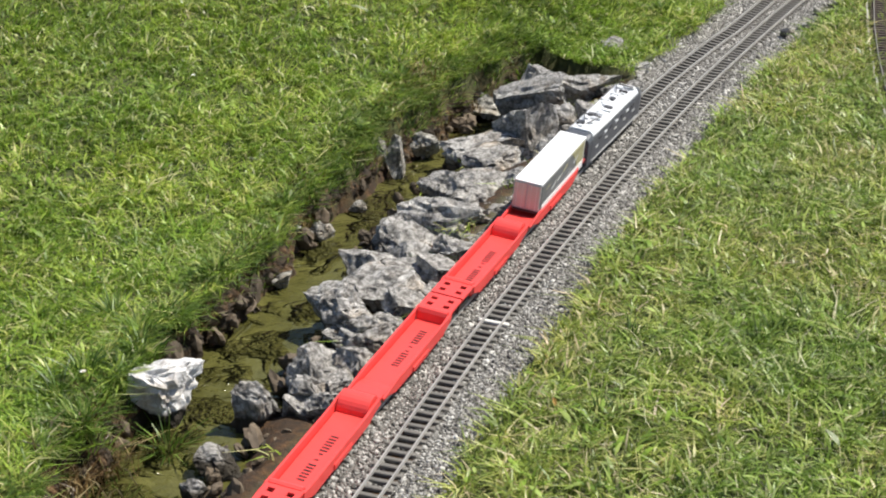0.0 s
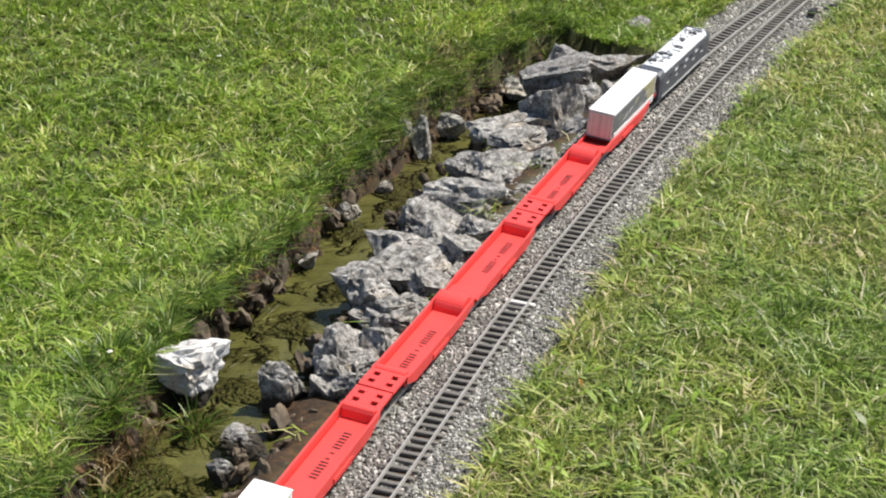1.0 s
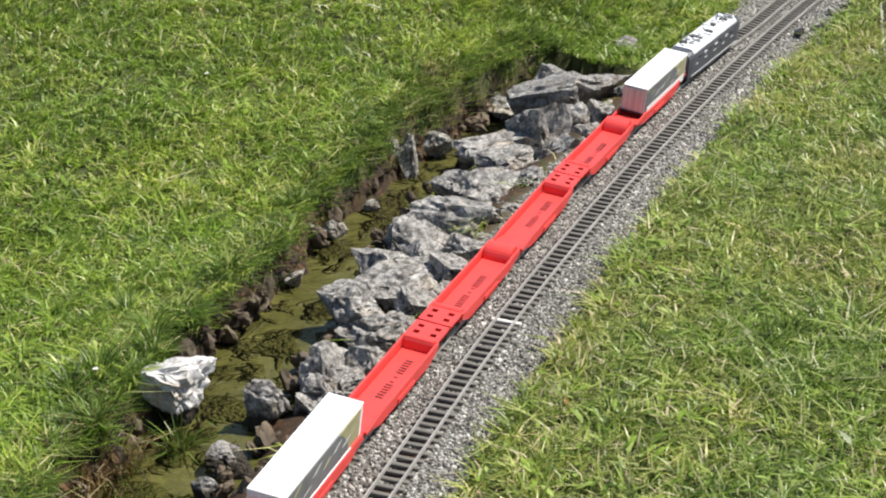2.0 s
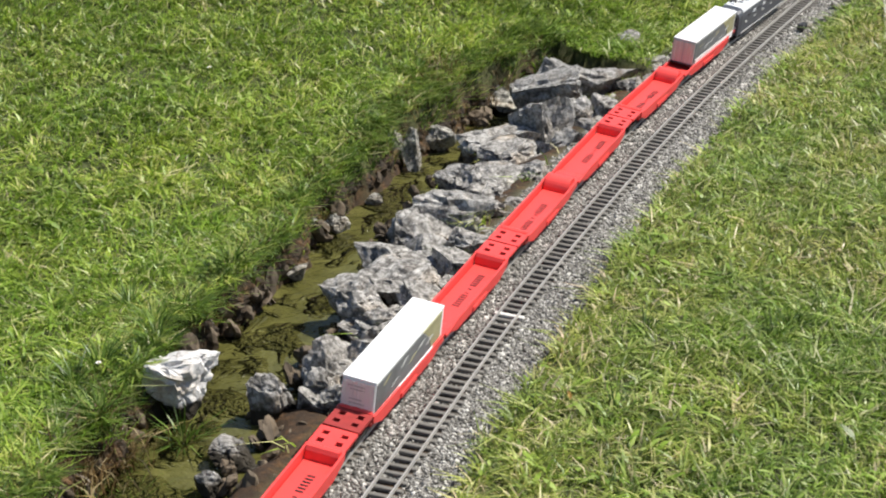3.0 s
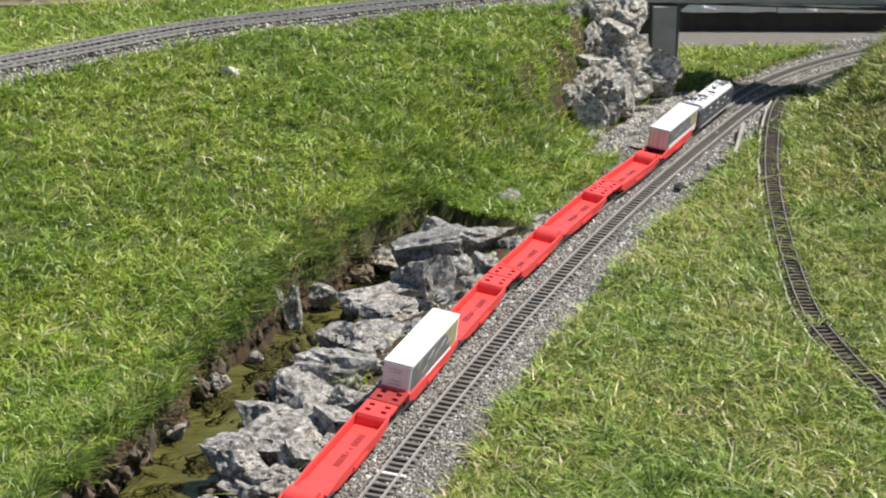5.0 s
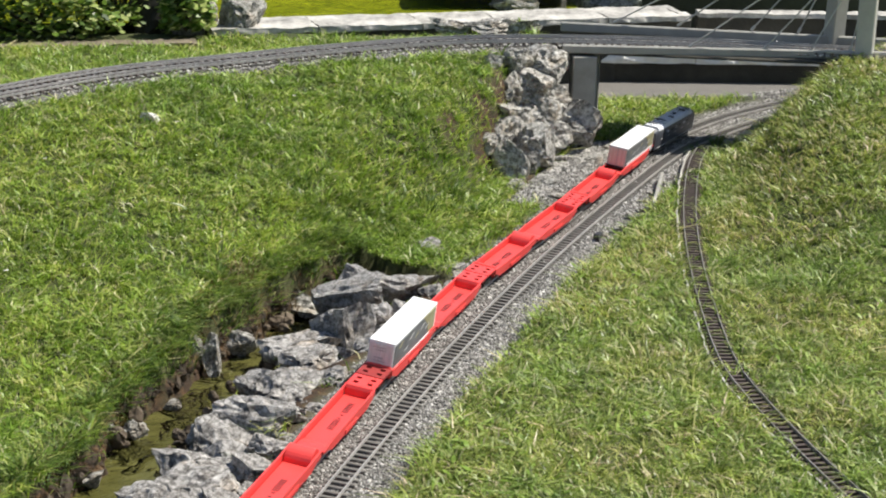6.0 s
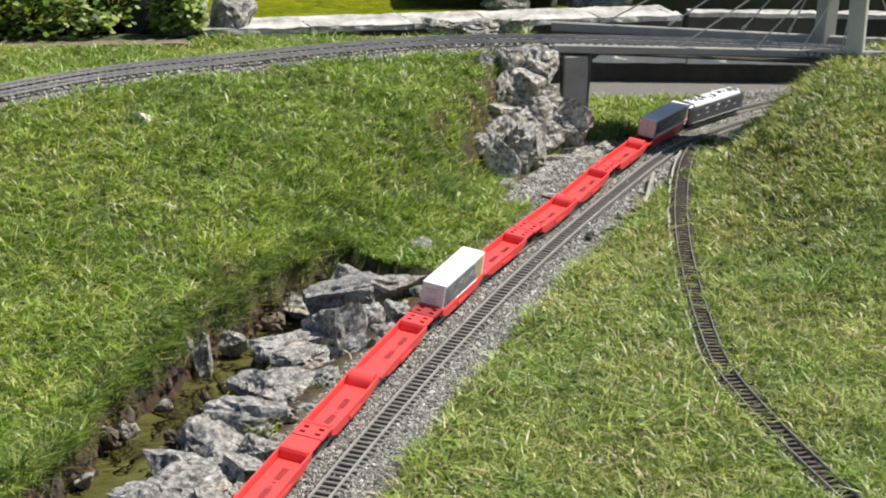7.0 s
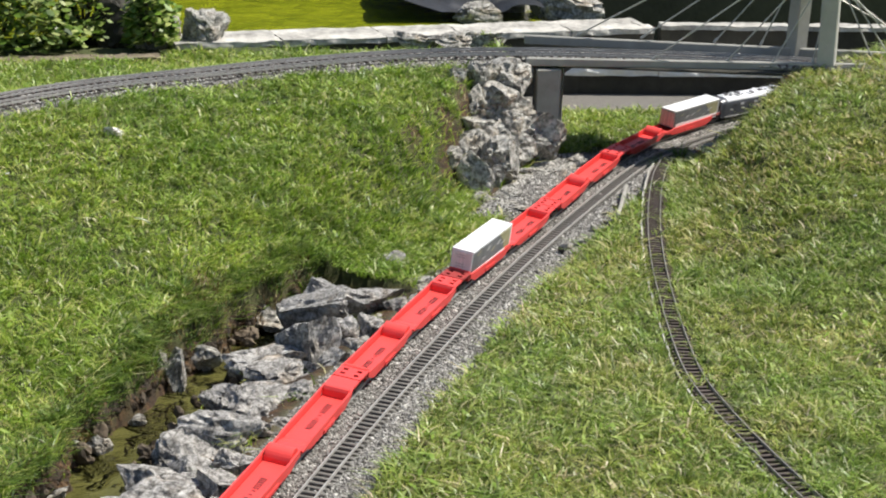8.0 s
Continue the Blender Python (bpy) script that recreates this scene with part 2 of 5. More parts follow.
SIDE_LINE = Line([(-0.85, 2.2), (-0.54, 3.1), (-0.225, 4.0), (0.117, 5.0), (0.507, 6.0), (0.938, 7.0), (1.411, 8.0), (1.926, 9.0),
                  (2.313, 9.7), (2.62, 10.1), (3.0, 10.5), (3.5, 10.9), (4.3, 11.35)])
BRANCH_LINE = Line([(2.1, 3.9), (1.93, 4.7), (1.83, 5.3), (1.765, 5.95), (1.77, 6.47), (1.92, 7.54), (2.10, 8.45), (2.32, 9.3), (2.47, 9.72)])
UPPER_Z = 0.55
UPPER_POINTS = [(-2.6, 7.0), (-1.75, 8.1), (-1.166, 8.70), (-0.673, 9.17), (-0.117, 9.496), (0.484, 9.815), (1.125, 10.06), (1.762, 10.10),
                (2.546, 9.99), (3.268, 9.78), (3.9, 9.55), (5.2, 9.0)]
UPPER_LINE = Line(UPPER_POINTS)
STREAM = Line([(-1.25, 3.2), (-0.98, 3.8), (-0.80, 4.4), (-0.66, 4.95), (-0.52, 5.41), (-0.385, 5.97), (-0.12, 6.65), (0.26, 7.33), (0.5, 7.72)])


def smooth(a, b, x):
    t = np.clip((x - a) / (b - a), 0, 1)
    return t * t * (3 - 2 * t)


def fnoise(X, Y, scale, seed=0.0):
    return np.array([noise.noise((x * scale + seed, y * scale - seed, seed)) for x, y in zip(X.ravel(), Y.ravel())]).reshape(X.shape)


def stream_half(s):
    return np.interp(s, [0, 1.2, 1.9, 2.4, 3.0, 3.8, 4.6, 5.0], [0.16, 0.15, 0.17, 0.12, 0.09, 0.09, 0.06, 0.05])


def terrain(X, Y, rough=True):
    """Height of the ground, and how far it is gravel and mud."""
    d1, s1 = TRAIN_LINE.side(X, Y)
    d2, s2 = SIDE_LINE.side(X, Y)
    d3, s3 = BRANCH_LINE.side(X, Y)
    du, su = UPPER_LINE.side(X, Y)
    ds, ss = STREAM.side(X, Y)
    wob = fnoise(X, Y, 5.0, 3.0) * 0.04 + fnoise(X, Y, 14.0, 7.0) * 0.018 if rough else 0 * X
    bed = -0.022
    # lawn west of the tracks, rising to the upper track
    q = Y - 0.6 * X
    steep = smooth(8.3, 8.9, Y)
    west = 0.015 + (UPPER_Z - 0.035) * smooth(6.0, 9.7, q) * (smooth(-0.33, -1.05, d1) * (1 - steep) + smooth(-0.47, -0.74, d1) * steep)
    west = west * smooth(1.80, 1.62, X) + 0.012 * smooth(1.62, 1.80, X)
    west = np.where(du < 0, west + (0.375 - west) * smooth(-0.16, -0.45, du) * smooth(1.70, 1.5, X), west)
    west = np.where(Y > 11.25, 0.0, west)
    # bank east of the tracks
    east = 0.012 + 0.04 * smooth(0.3, 1.6, d3) * (d3 > 0) + 0.50 * smooth(0.17, 0.80, np.where(Y < 9.75, np.minimum(d2, d3 + 0.06), d2)) * smooth(6.6, 10.2, Y + 0.35 * (X - 2.0))
    z = np.where(d2 > 0, east, west)
    shoulder = np.minimum(smooth(0.17, 0.24, d2 + wob), 1)
    z = np.where(d2 > 0, bed + (z - bed) * shoulder, z)
    left = smooth(-0.09, -0.20, d1 + wob * 0.5)
    z = np.where(d2 <= 0, bed + (z - bed) * left, z)
    # upper track terrace
    z = np.where(np.abs(du) < 0.35, z + (UPPER_Z - 0.02 - z) * smooth(0.26, 0.12, np.abs(du)) * smooth(1.66, 1.5, X), z)
    # stream cut
    hw = stream_half(ss) + (fnoise(X, Y, 4.5, 51.0) * 0.05 + fnoise(X, Y, 13.0, 53.0) * 0.03 if rough else 0)
    inside = (ss > 0.01) & (ss < STREAM.length - 0.01)
    west_bank = smooth(hw + 0.035, hw - 0.005, -ds + wob)
    east_bank = (0.45 * smooth(hw + 0.50, hw + 0.20, ds + wob) + 0.55 * smooth(hw + 0.16, hw - 0.02, ds + wob)) * smooth(-0.075, -0.14, d1)
    cut = np.where(ds < 0, west_bank, east_bank) * inside
    z = z - cut * (z + 0.17)
    z = np.where(np.abs(d3) < 0.12, z + (0.012 - z) * smooth(0.12, 0.06, np.abs(d3)) * (d2 > 0.2), z)
    gravel = np.where(d2 > 0, smooth(0.22, 0.17, d2 + wob), smooth(-0.17, -0.11, d1 + wob * 0.5))
    gravel = np.maximum(gravel, smooth(8.35, 8.9, Y) * smooth(-0.40, -0.30, d1 + wob * 0.8) * (d2 <= 0) * (z < 0.12) * smooth(10.0, 9.8, Y))
    gravel = np.maximum(gravel, smooth(0.21, 0.17, np.abs(du) + wob * 0.5) * (X < 1.7))
    gravel = np.maximum(gravel, smooth(11.0, 11.15, Y + wob) * (X > 1.7) * (X < 4.3) * (Y < 12))
    mud = np.clip(np.where(ds < 0, smooth(hw + 0.04, hw + 0.01, -ds + wob), smooth(hw + 0.5, hw + 0.4, ds + wob)) * inside, 0, 1)
    mud = np.maximum(mud * (1 - gravel), smooth(0.062, 0.052, np.abs(d3) + wob * 0.2) * (Y < 9.75))
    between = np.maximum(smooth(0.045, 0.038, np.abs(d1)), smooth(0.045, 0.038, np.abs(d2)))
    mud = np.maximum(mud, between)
    face = smooth(8.75, 8.95, Y) * smooth(9.95, 9.85, Y) * smooth(-0.80, -0.70, d1 + wob) * smooth(-0.30, -0.38, d1 + wob) * (d2 <= 0) * (du > 0.12)
    mud = np.maximum(mud, face * smooth(-0.25, 0.05, fnoise(X, Y, 7.0, 77.0)) if rough else face)
    if rough:
        z = z + (1 - gravel) * smooth(0.05, 0.14, np.abs(d3)) * (fnoise(X, Y, 2.2, 1.0) * 0.02 + fnoise(X, Y, 9.0, 5.0) * 0.008)
    return z, np.clip(gravel, 0, 1), mud


# ---- ground ----
def mesh_object(name, verts, faces, mat, parent=None, smooth_shade=False):
    me = bpy.data.meshes.new(name)
    me.from_pydata(verts, [], faces)
    me.materials.append(mat)
    if smooth_shade:
        me.shade_smooth()
    ob = new(name, me)
    ob.parent = parent
    return ob


def build_ground():
    far = np.array([0.4, 1.2, 3, 8, 20, 60, 200, 500])
    xs = np.r_[-2.4 - far[::-1], np.arange(-2.4, 4.41, 0.035), 4.4 + far]
    ys = np.r_[2.4 - far[::-1], np.arange(2.4, 12.6, 0.035), 12.6 + far]
    X, Y = np.meshgrid(xs, ys)
    z, g, m = terrain(X, Y)
    flat = (X < -2.5) | (X > 4.5) | (Y < 2.3) | (Y > 12.7)
    g, m = np.where(flat & (Y > 9), 0, g), np.where(flat, 0, m)
    ang = np.degrees(np.arctan2(X, np.maximum(Y, 0.01)))
    far_turf = np.clip(np.maximum(np.maximum(smooth(-15.5, -17.0, ang), smooth(23.5, 25, ang)), np.maximum(smooth(3.6, 3.3, Y), flat)), 0, 1)
    far_turf = far_turf * (1 - g) * (1 - np.clip(m, 0, 1))
    V = np.c_[X.ravel(), Y.ravel(), z.ravel()]
    nx, ny = len(xs), len(ys)
    i = (np.arange(ny - 1)[:, None] * nx + np.arange(nx - 1)).ravel()
    F = np.c_[i, i + 1, i + nx + 1, i + nx]
    ob = mesh_object("ground", V.tolist(), F.tolist(), GROUND, None, True)
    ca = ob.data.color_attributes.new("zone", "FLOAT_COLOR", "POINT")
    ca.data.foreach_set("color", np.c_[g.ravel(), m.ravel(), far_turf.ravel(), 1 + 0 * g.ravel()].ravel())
    return tagged(ob, "sloping lawn soil with gravel track bed and muddy stream banks", "ground", kind="structure")


build_ground()


def rough_height(x, y):
    z, _, _ = terrain(np.array([[x]]), np.array([[y]]))
    return float(z[0, 0])


def build_stream():
    V, F = [], []
    n = 60
    for k in range(n + 1):
        s = STREAM.length * k / n
        (x, y), a = STREAM.at(s)
        h = float(stream_half(s)) + 0.20
        for u in (-1, -0.5, 0, 0.5, 1):
            V.append((x + math.cos(a) * u * h, y - math.sin(a) * u * h, -0.125))
        if k:
            b = 5 * k
            F += [(b - 5 + j, b - 4 + j, b + 1 + j, b + j) for j in range(4)]
    ob = mesh_object("stream_water", V, F, WATER, None, True)
    tagged(ob, "shallow olive-brown stream glittering in the sun", "stream", kind="structure")


build_stream()


# ---- small helpers for things ----
def part(name, bm, mat, parent=None, label="", bevel=0.0, shade=False):
    if bevel:
        bmesh.ops.bevel(bm, geom=bm.edges[:], offset=bevel, segments=1, affect="EDGES", clamp_overlap=True)
    me = bpy.data.meshes.new(name)
    bm.to_mesh(me)
    bm.free()
    me.materials.append(mat)
    if shade:
        me.shade_smooth()
    ob = new(name, me)
    ob.parent = parent
    if label:
        tagged(ob, label)
    return ob


def box(cx, cy, cz, sx, sy, sz, bm=None):
    bm = bm or bmesh.new()
    bmesh.ops.create_cube(bm, size=1, matrix=Matrix.LocRotScale((cx, cy, cz), None, (sx, sy, sz)))
    return bm


def cyl(c, axis, r, length, seg=12, bm=None, r2=None):
    bm = bm or bmesh.new()
    q = Vector(axis).to_track_quat("Z", "Y").to_matrix().to_4x4()
    bmesh.ops.create_cone(bm, cap_ends=True, segments=seg, radius1=r, radius2=r if r2 is None else r2, depth=length, matrix=Matrix.Translation(c) @ q)
    return bm


def profile(pts, y0, y1, bm=None):
    """A closed outline in x, z drawn out along y."""
    bm = bm or bmesh.new()
    a = [bm.verts.new((x, y0, z)) for x, z in pts]
    b = [bm.verts.new((x, y1, z)) for x, z in pts]
    n = len(pts)
    for i in range(n):
        bm.faces.new((a[i], a[(i + 1) % n], b[(i + 1) % n], b[i]))
    bm.faces.new(a[::-1])
    bm.faces.new(b)
    bmesh.ops.recalc_face_normals(bm, faces=bm.faces[:])
    return bm


def profile_x(pts, x0, x1, bm=None):
    """A closed outline in y, z drawn out along x."""
    bm = bm or bmesh.new()
    a = [bm.verts.new((x0, y, z)) for y, z in pts]
    b = [bm.verts.new((x1, y, z)) for y, z in pts]
    n = len(pts)
    for i in range(n):
        bm.faces.new((a[i], a[(i + 1) % n], b[(i + 1) % n], b[i]))
    bm.faces.new(a[::-1])
    bm.faces.new(b)
    bmesh.ops.recalc_face_normals(bm, faces=bm.faces[:])
    return bm


def thing(name, label, category, group="", kind=""):
    return tagged(new(name), label, category, group, kind)


# ---- tracks ----
GAUGE = 0.060
LEAN = 0.131


def rail_mesh(line, off, z, lean, s0, s1, width=0.0046, height=0.011):
    bm = bmesh.new()
    prev = None
    n = max(2, int((s1 - s0) / 0.06))
    for k in range(n + 1):
        p, a = line.at(s0 + (s1 - s0) * k / n)
        zz = z + (p[2] if len(p) > 2 else 0) - off * lean
        ring = []
        for w, h in ((-1, -height), (1, -height), (1, 0), (-1, 0)):
            o = off + w * width / 2
            ring.append(bm.verts.new((p[0] + math.cos(a) * o, p[1] - math.sin(a) * o, zz + h)))
        if prev:
            for i in range(4):
                bm.faces.new((prev[i], prev[(i + 1) % 4], ring[(i + 1) % 4], ring[i]))
        prev = ring
    bmesh.ops.recalc_face_normals(bm, faces=bm.faces[:])
    return bm


def build_track(label, line, z, lean, s0, s1, pitch, mat, rail_mat, pale=None, size=(0.096, 0.0145, 0.012), stuff_from=1e9):
    t = thing("railway_track", label, "railway track", kind="structure")
    for off in (-GAUGE / 2, GAUGE / 2):
        part("rail", rail_mesh(line, off, z, lean, s0, s1), rail_mat, t)
    me = bpy.data.meshes.new("sleeper")
    bm = box(0, 0, 0, *size)
    bmesh.ops.bevel(bm, geom=bm.edges[:], offset=0.002, segments=1, affect="EDGES")
    bm.to_mesh(me)
    bm.free()
    me.materials.append(mat)
    rng = random.Random(5)
    n = int((s1 - s0) / pitch)
    for k in range(n):
        p, a = line.at(s0 + pitch * (k + 0.5))
        ob = new("sleeper", me)
        ob.parent = t
        if pale is not None and k == pale:
            ob.data = me.copy()
            ob.data.materials[0] = PALE_SLEEPER
            tagged(ob, "pale, almost white sleeper")
        ob.matrix_basis = pose(p[0], p[1], z - 0.009 - size[2] / 2 + rng.uniform(-0.001, 0.0005), 0, math.degrees(lean), -math.degrees(a) + rng.uniform(-1.5, 1.5))
    return t


def nearest_s(line, x, y):
    return float(line.side(np.array([x]), np.array([y]))[1][0])


PITCH = 0.0385
S0 = -1.6
build_track("two worn steel rails on weathered grey sleepers in gravel", SIDE_LINE, 0.0, 0.05, S0, SIDE_LINE.length - 0.1, PITCH, SLEEPER, STEEL,
            pale=int((nearest_s(SIDE_LINE, 0.158, 5.078) - S0) / PITCH))
build_track("banked steel rails on grey sleepers under the train", TRAIN_LINE, 0.0, LEAN, -1.6, TRAIN_LINE.length - 0.1, PITCH, SLEEPER, STEEL)
build_track("narrow brown branch track curving through the lawn", BRANCH_LINE, 0.034, 0.0, 0.0, BRANCH_LINE.length, PITCH, SLEEPER_DARK, RAIL_DARK)
def shifted(points, off):
    """The same course, off metres to its right."""
    p = np.array(points)
    t = np.gradient(p, axis=0)
    t /= np.hypot(t[:, 0], t[:, 1])[:, None]
    return [tuple(q) for q in p + np.c_[t[:, 1], -t[:, 0]] * off]


for off in (-0.085, 0.06):
    build_track("upper track curving over the lawn and the bridge", Line(shifted(UPPER_POINTS, off)), UPPER_Z + 0.012, 0.0, 0.0, UPPER_LINE.length - 0.1, 0.045, SLEEPER_DARK, STEEL)


def build_kerb():
    bm = rail_mesh(BRANCH_LINE, -0.060, 0.026, 0.0, 0.0, BRANCH_LINE.length - 0.1, 0.008, 0.04)
    for v in bm.verts:
        v.co += Vector((noise.noise(v.co * 9) * 0.006, 0, noise.noise(v.co * 14) * 0.006))
    ob = part("kerb", bm, COPING, None)
    tagged(ob, "thin crumbling mortar edge beside the branch track", "kerb", kind="structure")





# ---- rocks ----
build_kerb()


def rock_bmesh(w, d, h, seed, cuts=11, sub=4):
    """A broken boulder w wide, d deep and h high: a ball cut to flat faces, then pitted and creased."""
    rng = random.Random(seed)
    bm = bmesh.new()
    bmesh.ops.create_icosphere(bm, subdivisions=sub, radius=1.0)
    planes = [(Vector((rng.gauss(0, 0.25), rng.gauss(0, 0.25), 1)).normalized(), rng.uniform(0.42, 0.6))]
    for _ in range(cuts):
        v = Vector((rng.gauss(0, 1), rng.gauss(0, 1), rng.gauss(0.1, 0.7))).normalized()
        planes.append((v, rng.uniform(0.40, 0.66)))
    shift = Vector((seed * 3.1, seed * 1.7, 0))
    for v in bm.verts:
        for nrm, lim in planes:
            e = v.co.dot(nrm) - lim
            if e > 0:
                v.co -= nrm * e
        p = v.co * 1.6 + shift
        out = v.co.normalized()
        crease = abs(noise.noise(p * 1.7))
        v.co += out * (0.10 * noise.noise(p) - 0.16 * max(0.0, 0.14 - crease) / 0.14 + 0.10 * (0.35 - abs(noise.noise(p * 3.3))) + 0.06 * (0.3 - abs(noise.noise(p * 7.5))) + 0.03 * noise.noise(p * 15))
    lo = [min(v.co[k] for v in bm.verts) for k in range(3)]
    hi = [max(v.co[k] for v in bm.verts) for k in range(3)]
    for v in bm.verts:
        v.co = Vector([(v.co[k] - (lo[k] + hi[k]) / 2) / (hi[k] - lo[k]) * size for k, size in enumerate((w, d, h))])
    return bm


def boulder(x, y, z, w, d, h, seed, mat, label, name="rock", group="", turn=None, sink=0.25, tilt=10):
    """A rock whose foot is at z, sunk a little into what it stands on."""
    rng = random.Random(seed)
    full = h * (1 + sink)
    bm = rock_bmesh(w * 1.12, d * 1.12, full, seed)
    me = bpy.data.meshes.new(name)
    bm.to_mesh(me)
    bm.free()
    me.materials.append(mat)
    ob = new(name, me)
    ob.matrix_basis = pose(x, y, z + h - full / 2, rng.uniform(-tilt, tilt), rng.uniform(-tilt, tilt), rng.uniform(-25, 25) if turn is None else turn)
    return tagged(ob, label, "rock", group)


def rock(x, y, z, w, h, seed, mat, label, name="rock", group="", depth=1.0):
    return boulder(x, y, z - h * 0.5, w, w * 0.9 * depth, h, seed, mat, label, name, group)


BANK = "rough grey limestone boulder beside the stream"
# x, y, foot, width, depth, height
STREAM_ROCKS = [(-0.533, 4.668, -0.13, 0.11, 0.09, 0.14), (-0.623, 4.418, -0.13, 0.11, 0.085, 0.075), (-0.497, 4.512, -0.125, 0.085, 0.065, 0.038),
                (-0.668, 4.259, -0.13, 0.075, 0.06, 0.07), (-0.54, 4.356, -0.125, 0.065, 0.035, 0.026), (-0.569, 4.264, -0.125, 0.065, 0.04, 0.026),
                (-0.356, 4.861, -0.12, 0.17, 0.14, 0.125), (-0.393, 4.681, -0.12, 0.11, 0.09, 0.08), (-0.314, 5.247, -0.12, 0.18, 0.15, 0.135),
                (-0.185, 5.40, -0.10, 0.25, 0.19, 0.11), (-0.278, 5.125, -0.12, 0.155, 0.10, 0.06), (-0.232, 5.61, -0.12, 0.15, 0.13, 0.125),
                (-0.10, 5.66, -0.10, 0.14, 0.11, 0.095), (0.002, 5.688, -0.08, 0.10, 0.085, 0.07), (-0.117, 5.86, -0.12, 0.19, 0.15, 0.125),
                (0.019, 5.95, -0.11, 0.25, 0.20, 0.145), (0.019, 6.345, -0.12, 0.165, 0.14, 0.115), (0.136, 6.294, -0.10, 0.185, 0.16, 0.10),
                (0.205, 6.60, -0.10, 0.20, 0.15, 0.085), (0.192, 6.76, -0.12, 0.28, 0.15, 0.115)]
FAR_ROCKS = [(0.342, 6.83, -0.11, 0.18, 0.15, 0.15), (0.39, 7.19, -0.11, 0.22, 0.17, 0.125), (0.478, 7.386, -0.12, 0.18, 0.14, 0.135),
             (0.575, 7.38, -0.10, 0.30, 0.23, 0.115), (0.618, 7.80, -0.12, 0.20, 0.16, 0.10), (0.755, 7.848, -0.10, 0.165, 0.13, 0.105),
             (0.45, 6.93, -0.09, 0.14, 0.13, 0.11)]
for i, r in enumerate(STREAM_ROCKS):
    x, y, z, w, d, h = r
    big = 1.0 if i < 6 else 1.16
    boulder(x, y, z, w * big, d * big, h * (1.12 if i < 6 else 1.22), 511 + i, STONE, BANK, group="boulders along the stream")
for i, r in enumerate(FAR_ROCKS):
    x, y, z, w, d, h = r
    boulder(x, y, z, w * 1.3, d * 1.2, h * 1.5, 41 + i, STONE_DARK, "dark grey slab of broken limestone beside the stream", group="boulders along the stream", tilt=16)
rng_fill = random.Random(77)
for i in range(72):
    s = nearest_s(TRAIN_LINE, -0.22, 4.55) + 3.3 * (i + rng_fill.random() * 0.6) / 72
    (fx, fy), fa = TRAIN_LINE.at(s)
    size = rng_fill.uniform(0.07, 0.15)
    off = -0.085 - size * 0.55 - (i % 3) * 0.055 * rng_fill.uniform(0.6, 1.1)
    boulder(fx + math.cos(fa) * off, fy - math.sin(fa) * off, -0.10 + 0.025 * (i % 3 == 0), size, size * 0.85, size * rng_fill.uniform(0.5, 0.85), 201 + i, STONE,
            "broken grey limestone chunk wedged beside the track", group="boulders along the stream", turn=rng_fill.uniform(0, 360))
boulder(-0.838, 4.74, -0.10, 0.235, 0.17, 0.165, 75, STONE_PALE, "sun-bleached white rock on the muddy stream bank")
for i, r in enumerate([(-0.254, 6.69, -0.11, 0.09, 0.07, 0.165), (-0.171, 6.70, -0.11, 0.065, 0.06, 0.14), (-0.059, 6.88, -0.11, 0.105, 0.07, 0.085),
                       (0.177, 7.35, -0.10, 0.20, 0.08, 0.07), (-0.487, 5.988, -0.11, 0.06, 0.05, 0.07), (-0.78, 5.19, -0.10, 0.04, 0.035, 0.05),
                       (-0.541, 5.659, -0.12, 0.08, 0.05, 0.04), (-0.308, 6.334, -0.12, 0.05, 0.04, 0.03), (-0.42, 6.09, -0.12, 0.07, 0.05, 0.06)]):
    x, y, z, w, d, h = r
    boulder(x, y, z, w * 1.15, d * 1.3, h * 1.1, 81 + i, STONE_DRY, "pale stone set in the eroded grassy bank", group="stones in the grassy bank", tilt=14)
# the rock face that carries the upper track, piece by piece from the bridge pier outwards
for i, r in enumerate([(1.60, 9.878, 0.39, 0.235, 0.20, 0.15), (1.438, 9.82, 0.38, 0.15, 0.16, 0.16), (1.573, 9.87, 0.17, 0.25, 0.22, 0.20),
                       (1.692, 9.73, -0.02, 0.27, 0.22, 0.31), (1.565, 9.60, -0.01, 0.20, 0.20, 0.23), (1.151, 9.35, 0.19, 0.13, 0.12, 0.14),
                       (1.042, 9.10, 0.11, 0.13, 0.11, 0.10), (1.317, 9.12, -0.01, 0.15, 0.14, 0.21), (1.475, 9.33, -0.03, 0.17, 0.17, 0.26),
                       (1.171, 9.22, 0.09, 0.14, 0.13, 0.13), (1.282, 9.74, 0.43, 0.09, 0.08, 0.10), (1.355, 9.55, 0.12, 0.22, 0.20, 0.20),
                       (1.408, 9.70, 0.26, 0.17, 0.18, 0.18), (1.50, 9.72, 0.27, 0.19, 0.19, 0.17), (1.27, 9.38, 0.08, 0.16, 0.16, 0.17),
                       (1.42, 9.46, 0.02, 0.15, 0.15, 0.18), (1.50, 9.60, 0.12, 0.17, 0.18, 0.20), (1.40, 9.22, -0.02, 0.12, 0.12, 0.13)]):
    x, y, z, w, d, h = r
    boulder(x, y, z, w * 1.18, d * 1.3, h * 1.12, 101 + i, STONE_DRY, "jagged grey rock stacked in the retaining wall", group="rocks of the retaining wall", tilt=16, turn=17 * i)
rng_wall = random.Random(15)
